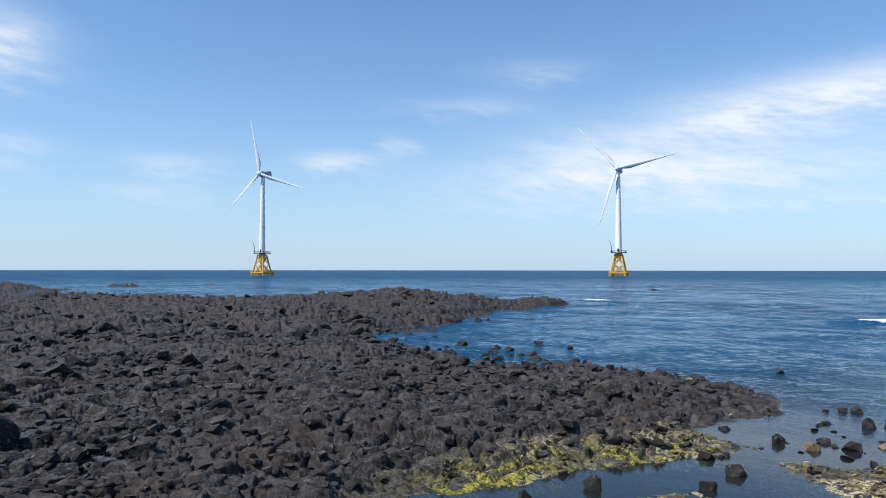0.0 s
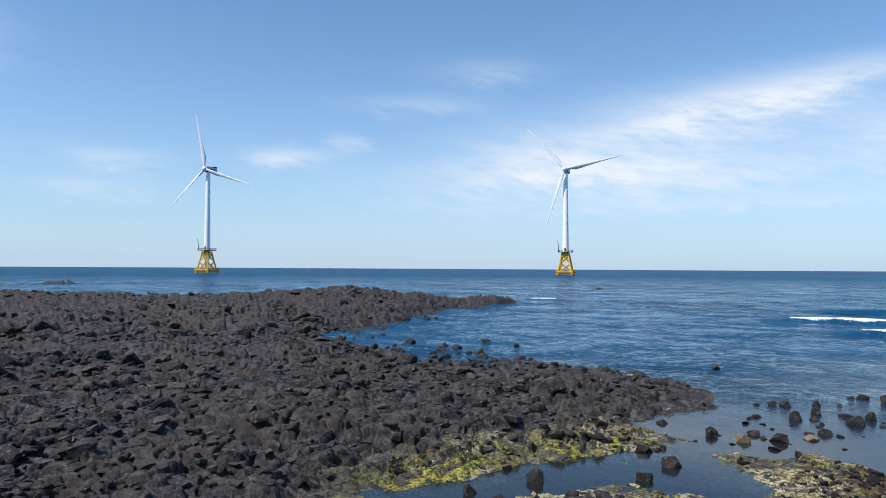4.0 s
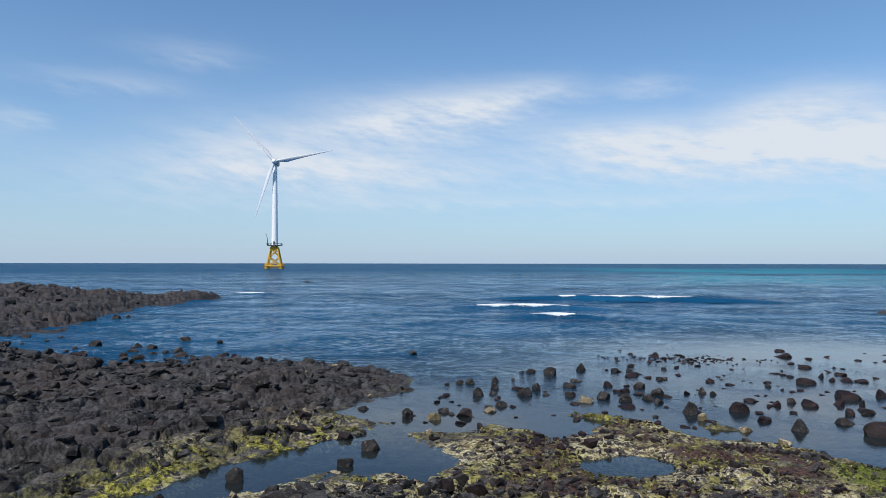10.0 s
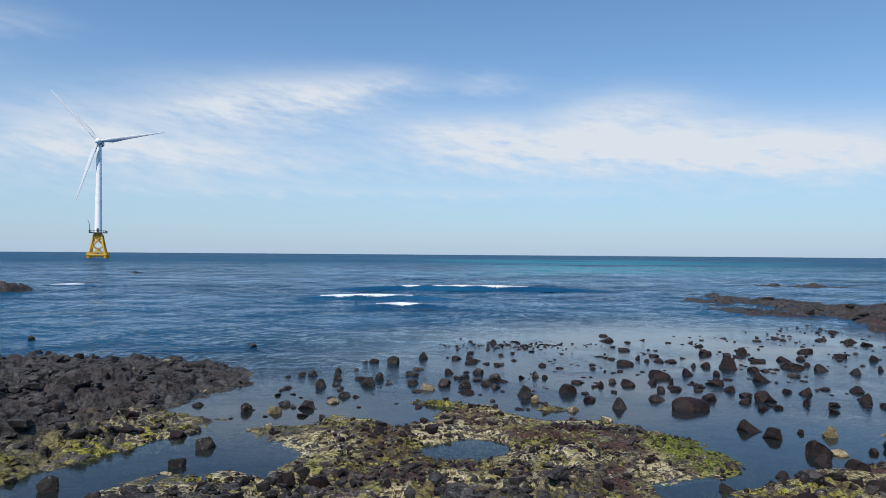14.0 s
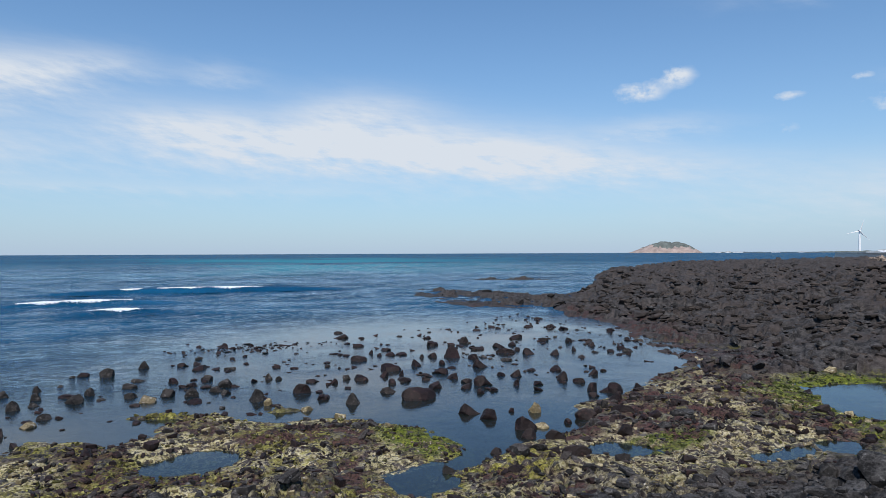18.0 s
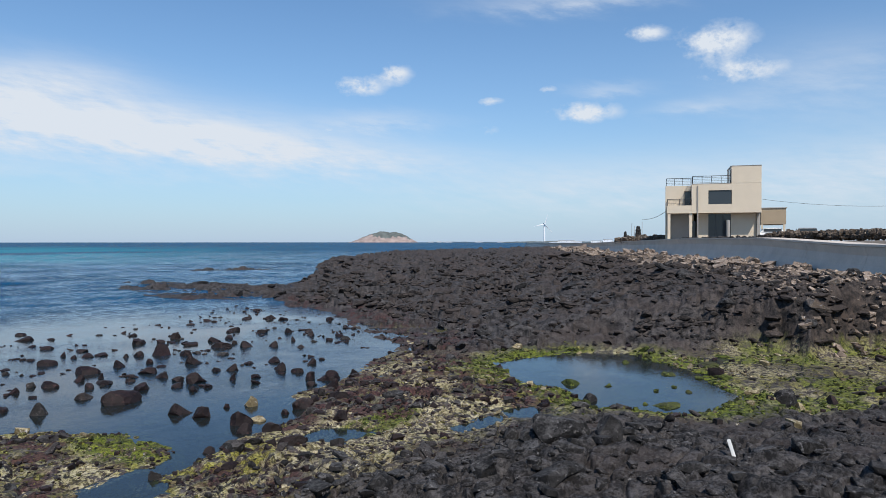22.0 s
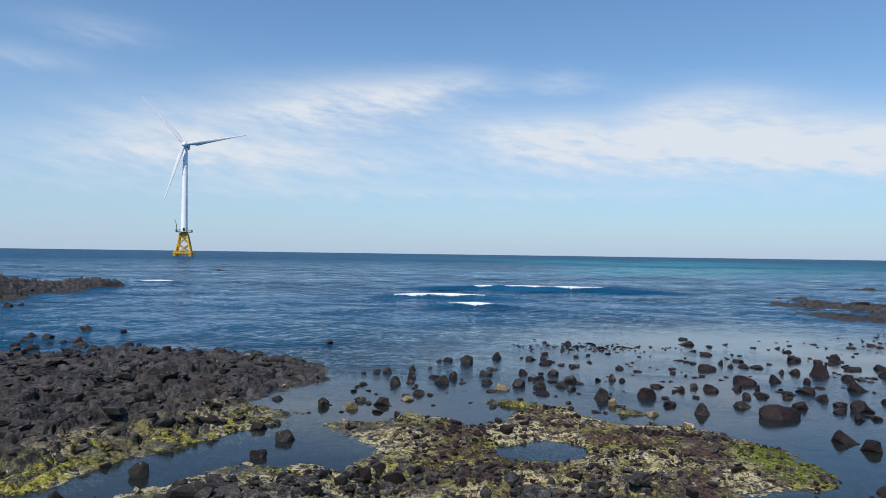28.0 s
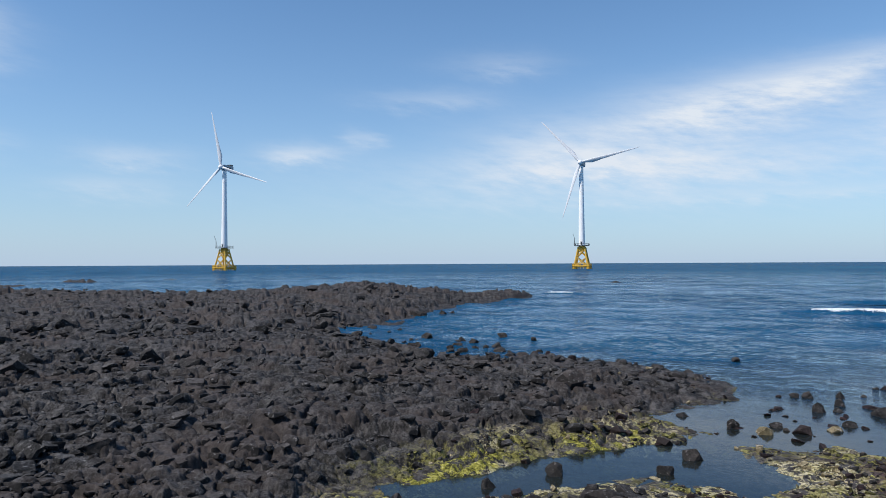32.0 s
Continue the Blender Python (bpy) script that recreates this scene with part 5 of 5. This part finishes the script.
win = part("shop_window", box(1.92, 1.72, 0.27, 4.33, 1.77, 3.38), M_GLASS, house, "dark shopfront glazing")
for x in (2.7, 3.5):
    part("window_frame", box(x - 0.04, 1.66, 0.27, x + 0.04, 1.83, 3.38), M_STEEL, win)
part("upper_wall", wall_with_hole(0, W_, 3.76, 6.8, 0, 0.3, 1.8, 4.3, 4.45, 6.05), M_CREAM, house, "cream rendered upper wall")
pane = part("picture_window", box(1.82, 0.12, 4.47, 4.28, 0.17, 6.03), M_GLASS, house, "large dark picture window")
part("window_frame", wall_with_hole(1.803, 4.297, 4.453, 6.047, 0.08, 0.22, 1.87, 4.23, 4.52, 5.98), M_STEEL, pane)
part("upper_side_wall", box(W_ - 0.3, 0.31, 3.76, W_, D_, 6.8), M_CREAM, house)
part("upper_side_wall", box(0.0, 0.31, 3.76, 0.3, 2.7, 6.8), M_CREAM, house)
part("floor_slab", box(-2.75, -0.02, 3.45, W_ + 0.02, D_, 3.755), M_CREAM, house)
part("roof", box(-2.9, 3.01, 6.7, W_ - 0.31, D_ - 0.01, 6.79), M_SOFFIT, house)
part("front_roof", box(0.31, 0.31, 6.7, W_ - 0.31, 2.69, 6.79), M_SOFFIT, house)
# recessed wing with its balcony
part("wing_wall", wall_with_hole(-2.9, 0.3, 0, 6.85, 2.71, 3.0, -0.75, 0.0, 3.8, 6.2), M_CREAM, house, "cream wall of the recessed wing")
part("balcony_door", box(-0.73, 2.82, 3.8, -0.02, 2.87, 6.18), M_GLASS, house)
sw = part("wing_side_wall", wall_with_hole(0, 5.3, 0, 6.85, -0.3, 0, 1.4, 3.2, 4.4, 5.6), M_CREAM, house)
sw.matrix_basis = pose(-2.9, 3.0, 0, 0, 0, 90)
part("wing_window", box(-2.78, 4.4, 4.4, -2.7, 6.2, 5.6), M_GLASS, house)
balcony = part("balcony_parapet", box(-2.75, -0.02, 3.76, -0.01, 0.16, 4.35), M_CREAM, house)
part("balcony_side", box(-2.75, 0.17, 3.76, -2.57, 2.69, 4.35), M_CREAM, house)
rail(house, (-2.66, 0.07), (-0.02, 0.07), 4.35, 0.75)
rail(house, (-2.66, 0.17), (-2.66, 2.6), 4.35, 0.75)
for x, y in ((-2.5, 0.2), (-2.5, 2.3), (-0.1, 0.3)):
    part("column", box(x - 0.16, y - 0.16, 0, x + 0.16, y + 0.16, 3.44), M_CREAM, house)
part("porch_door", box(-0.1, 2.6, 0.1, 0.6, 2.68, 2.6), M_GLASS, house)
part("porch_wall", box(0.65, 1.6, 0, 0.79, 2.6, 3.44), M_SOFFIT, house)
part("porch_back", box(-2.6, 2.62, 0.0, -0.12, 2.7, 3.44), M_SOFFIT, house)
part("downpipe", tube((0.65, -0.08, 0.1), (0.65, -0.08, 6.6), 0.07, None, 8), M_SOFFIT, house, "grey downpipe")
rail(house, (0.1, 0.12), (4.2, 0.12), 6.86)
rail(house, (0.1, 0.12), (0.1, 2.8), 6.86)
rail(house, (-2.8, 2.85), (0.0, 2.85), 6.9)
rail(house, (-2.8, 2.85), (-2.8, 8.0), 6.9)
part("roof_coping", box(-0.03, -0.03, 6.803, 4.24, 0.31, 6.86), M_SOFFIT, house)
# roof room
part("roof_room", box(4.25, 0.003, 6.803, W_ - 0.003, 5.5, 8.75, 0.02), M_CREAM, house, "cream roof room with a flat top")
part("roof_room_top", box(4.2, -0.03, 8.76, W_ + 0.03, 5.55, 8.82), M_SOFFIT, house)
part("roof_room_door", box(4.20, 1.0, 6.9, 4.25, 1.9, 8.5), M_GLASS, house)
part("wall_lamp", box(4.1, 0.5, 8.4, 4.25, 0.7, 8.55, 0.03), M_WHITE, house)
part("gas_cylinder", tube((3.9, -0.3, 0), (3.9, -0.3, 2.6), 0.2, None, 12), M_SOFFIT, house)

annex = thing("annex", "tan low outbuilding behind the house", "outbuilding", at=(91.5, 27.1, 4.6), turn=math.degrees(math.atan2(-0.917, 0.40)))
part("wall", box(0, 0, 2.1, 2.9, 5, 4.1, 0.03), M_WOODWALL, annex)
part("roof", box(-0.1, -0.1, 4.11, 3.0, 5.1, 4.22), M_SOFFIT, annex)
for x in (0.15, 2.7):
    part("post", box(x - 0.12, 0, -1.4, x + 0.12, 0.24, 2.09), M_CREAM, annex)


def car(x, y, z, turn, mat, label):
    ob = thing("parked_car", label, "car", "parked cars", at=(x, y, z), turn=turn)
    body = part("body", box(-2.1, -0.85, 0.3, 2.1, 0.85, 0.95, 0.18), mat, ob)
    bm = box(-1.2, -0.75, 0.95, 1.3, 0.75, 1.5, 0.05)
    for v in bm.verts:
        if v.co.z > 1.3:
            v.co.x *= 0.72
            v.co.y *= 0.88
    cab = part("cabin", bm, mat, ob)
    for q in (-1, 1):
        part("side_window", box(-0.95, q * 0.74 - 0.02, 1.03, 1.0, q * 0.74 + 0.02, 1.4), M_GLASS, cab)
    part("windscreen", box(1.12, -0.6, 1.02, 1.2, 0.6, 1.4), M_GLASS, cab)
    for wx_ in (-1.3, 1.3):
        for wy_ in (-0.8, 0.8):
            part("wheel", tube((wx_, wy_ - 0.1, 0.32), (wx_, wy_ + 0.1, 0.32), 0.32, None, 16), M_DARK, ob)


car(88.6, 24.9, 4.7, 110, M_WHITE, "white car parked behind the stone wall")
car(90.5, 21.5, 4.7, 105, M_NACELLE, "grey car parked behind the stone wall")

# earth behind the wall that carries house and cars
bm = bmesh.new()
inner = [wall_point(v) for v in np.linspace(0, WALL_LEN, 60)]
front = [bm.verts.new((p.x - math.sin(h) * 0.9, p.y + math.cos(h) * 0.9, t - 0.35)) for p, h, t in inner]
rear = [bm.verts.new((p.x - math.sin(h) * 0.9 + 60, p.y + math.cos(h) * 0.9 - 60, t + 0.2)) for p, h, t in inner]
for i in range(59):
    bm.faces.new((front[i], front[i + 1], rear[i + 1], rear[i]))
M_EARTH = plain("dry_earth", (0.13, 0.105, 0.08), 0.95, 0, 0.35, 0.4, 0.03)
tagged(mesh_object("yard", bm, M_EARTH), "dry earth yard behind the sea wall", "ground", kind="structure")


def dry_wall(name, label, a, b, z0, h, depth, count, size, seed, mat=None):
    """A rough wall or heap of lava stones between two places."""
    g = np.random.default_rng(seed)
    t, u, v = g.uniform(0, 1, count), g.uniform(-0.5, 0.5, count), g.uniform(0, 1, count)
    hh = h * (0.75 + 0.35 * vnoise(t * 9, t * 0, seed))
    dx, dy = b[0] - a[0], b[1] - a[1]
    l = math.hypot(dx, dy)
    xs, ys = a[0] + dx * t - dy / l * u * depth, a[1] + dy * t + dx / l * u * depth
    ob = scatter(name, xs, ys, z0 + v * hh * (1 - np.abs(u) * 0.6), size * g.uniform(0.6, 1.5, count), mat or M_RUBBLE, seed, 0.8)
    return tagged(ob, label, "stone wall", kind="stuff")


at = lambda az, d: (d * math.sin(radians(az)), d * math.cos(radians(az)))
dry_wall("lava_stone_wall", "dry bank of brown and black lava stones above the sea wall", at(74.2, 66), at(86, 46), 4.75, 0.62, 1.8, 1500, 0.26, 61, M_BROWNSTONE)
dry_wall("stone_heap", "heap of brown and black stones beside the house", at(63.2, 116), at(67.3, 88), 4.4, 0.95, 2.2, 420, 0.45, 63, M_BROWNSTONE)
dry_wall("stone_edging", "low line of stones along the yard edge", at(68.0, 80.5), at(74.4, 58), 4.7, 0.25, 1.0, 160, 0.28, 65, M_GREY)


def statue(az, d, z, h):
    """A weathered standing stone figure, plain in shape."""
    bm = bmesh.new()
    for cz, rr, sz in ((0.32, 0.30, 0.36), (0.66, 0.26, 0.22), (0.88, 0.2, 0.16)):
        bmesh.ops.create_uvsphere(bm, u_segments=14, v_segments=10, radius=1, matrix=Matrix.Translation((0, 0, cz * h)) @ Matrix.Diagonal((rr * h, rr * h * 0.8, sz * h, 1)))
    for v in bm.verts:
        v.co += v.co.normalized() * noise.noise(v.co * 3 + Vector((az, 0, 0))) * 0.08
    ob = mesh_object("stone_statue", bm, M_RUBBLE, None, True)
    ob.matrix_basis = pose(*at(az, d), z)
    tagged(ob, "dark weathered lava statue standing on the stone heap", "statue", "stone statues")


statue(63.55, 113, 5.0, 1.1)
statue(64.55, 106, 5.0, 1.8)
for a_, hh in ((64.05, 2.6), (64.25, 2.2), (64.85, 2.8)):
    ob = mesh_object("pole", tube((0, 0, 0), (0, 0, hh), 0.05, 0.04, 8), M_NACELLE)
    ob.matrix_basis = pose(*at(a_, 107), 4.7)
    tagged(ob, "thin grey pole standing among the stones", "pole", "poles by the heap")


def cable(name, label, a, b, sag, r=0.025):
    cu = bpy.data.curves.new(name, "CURVE")
    cu.dimensions, cu.bevel_depth, cu.bevel_resolution = "3D", r, 1
    sp = cu.splines.new("POLY")
    sp.points.add(20)
    a, b = Vector(a), Vector(b)
    for i, p in enumerate(sp.points):
        t = i / 20
        q = a.lerp(b, t)
        p.co = (q.x, q.y, q.z - 4 * sag * t * (1 - t), 1)
    cu.materials.append(M_STEEL)
    tagged(new(name, cu), label, "cable")


# bare sagging wires; neither carries lights or flags
cable("house_wire", "thin dark wire hung from a pole to the house", (*at(64.85, 107), 7.9), (*at(66.7, 89), 8.3), 0.35, 0.03)
cable("power_cable", "thin power cable hanging behind the house", (*at(73.6, 96), 9.9), (*at(92, 120), 12.6), 2.0, 0.02)

# a pale plank lying on the near rocks
sxp, syp = at(72.05, 13.7)
plank_z = float(shore_height(np.array([sxp]), np.array([syp]))[0][0])
bm = box(-0.032, -0.21, -0.015, 0.032, 0.21, 0.015, 0.005)
ob = mesh_object("plank", bm, M_STICK)
ob.matrix_basis = pose(sxp, syp, plank_z + 0.16, 50, -14, -62)
tagged(ob, "short white weathered plank leaning on the lava", "plank")
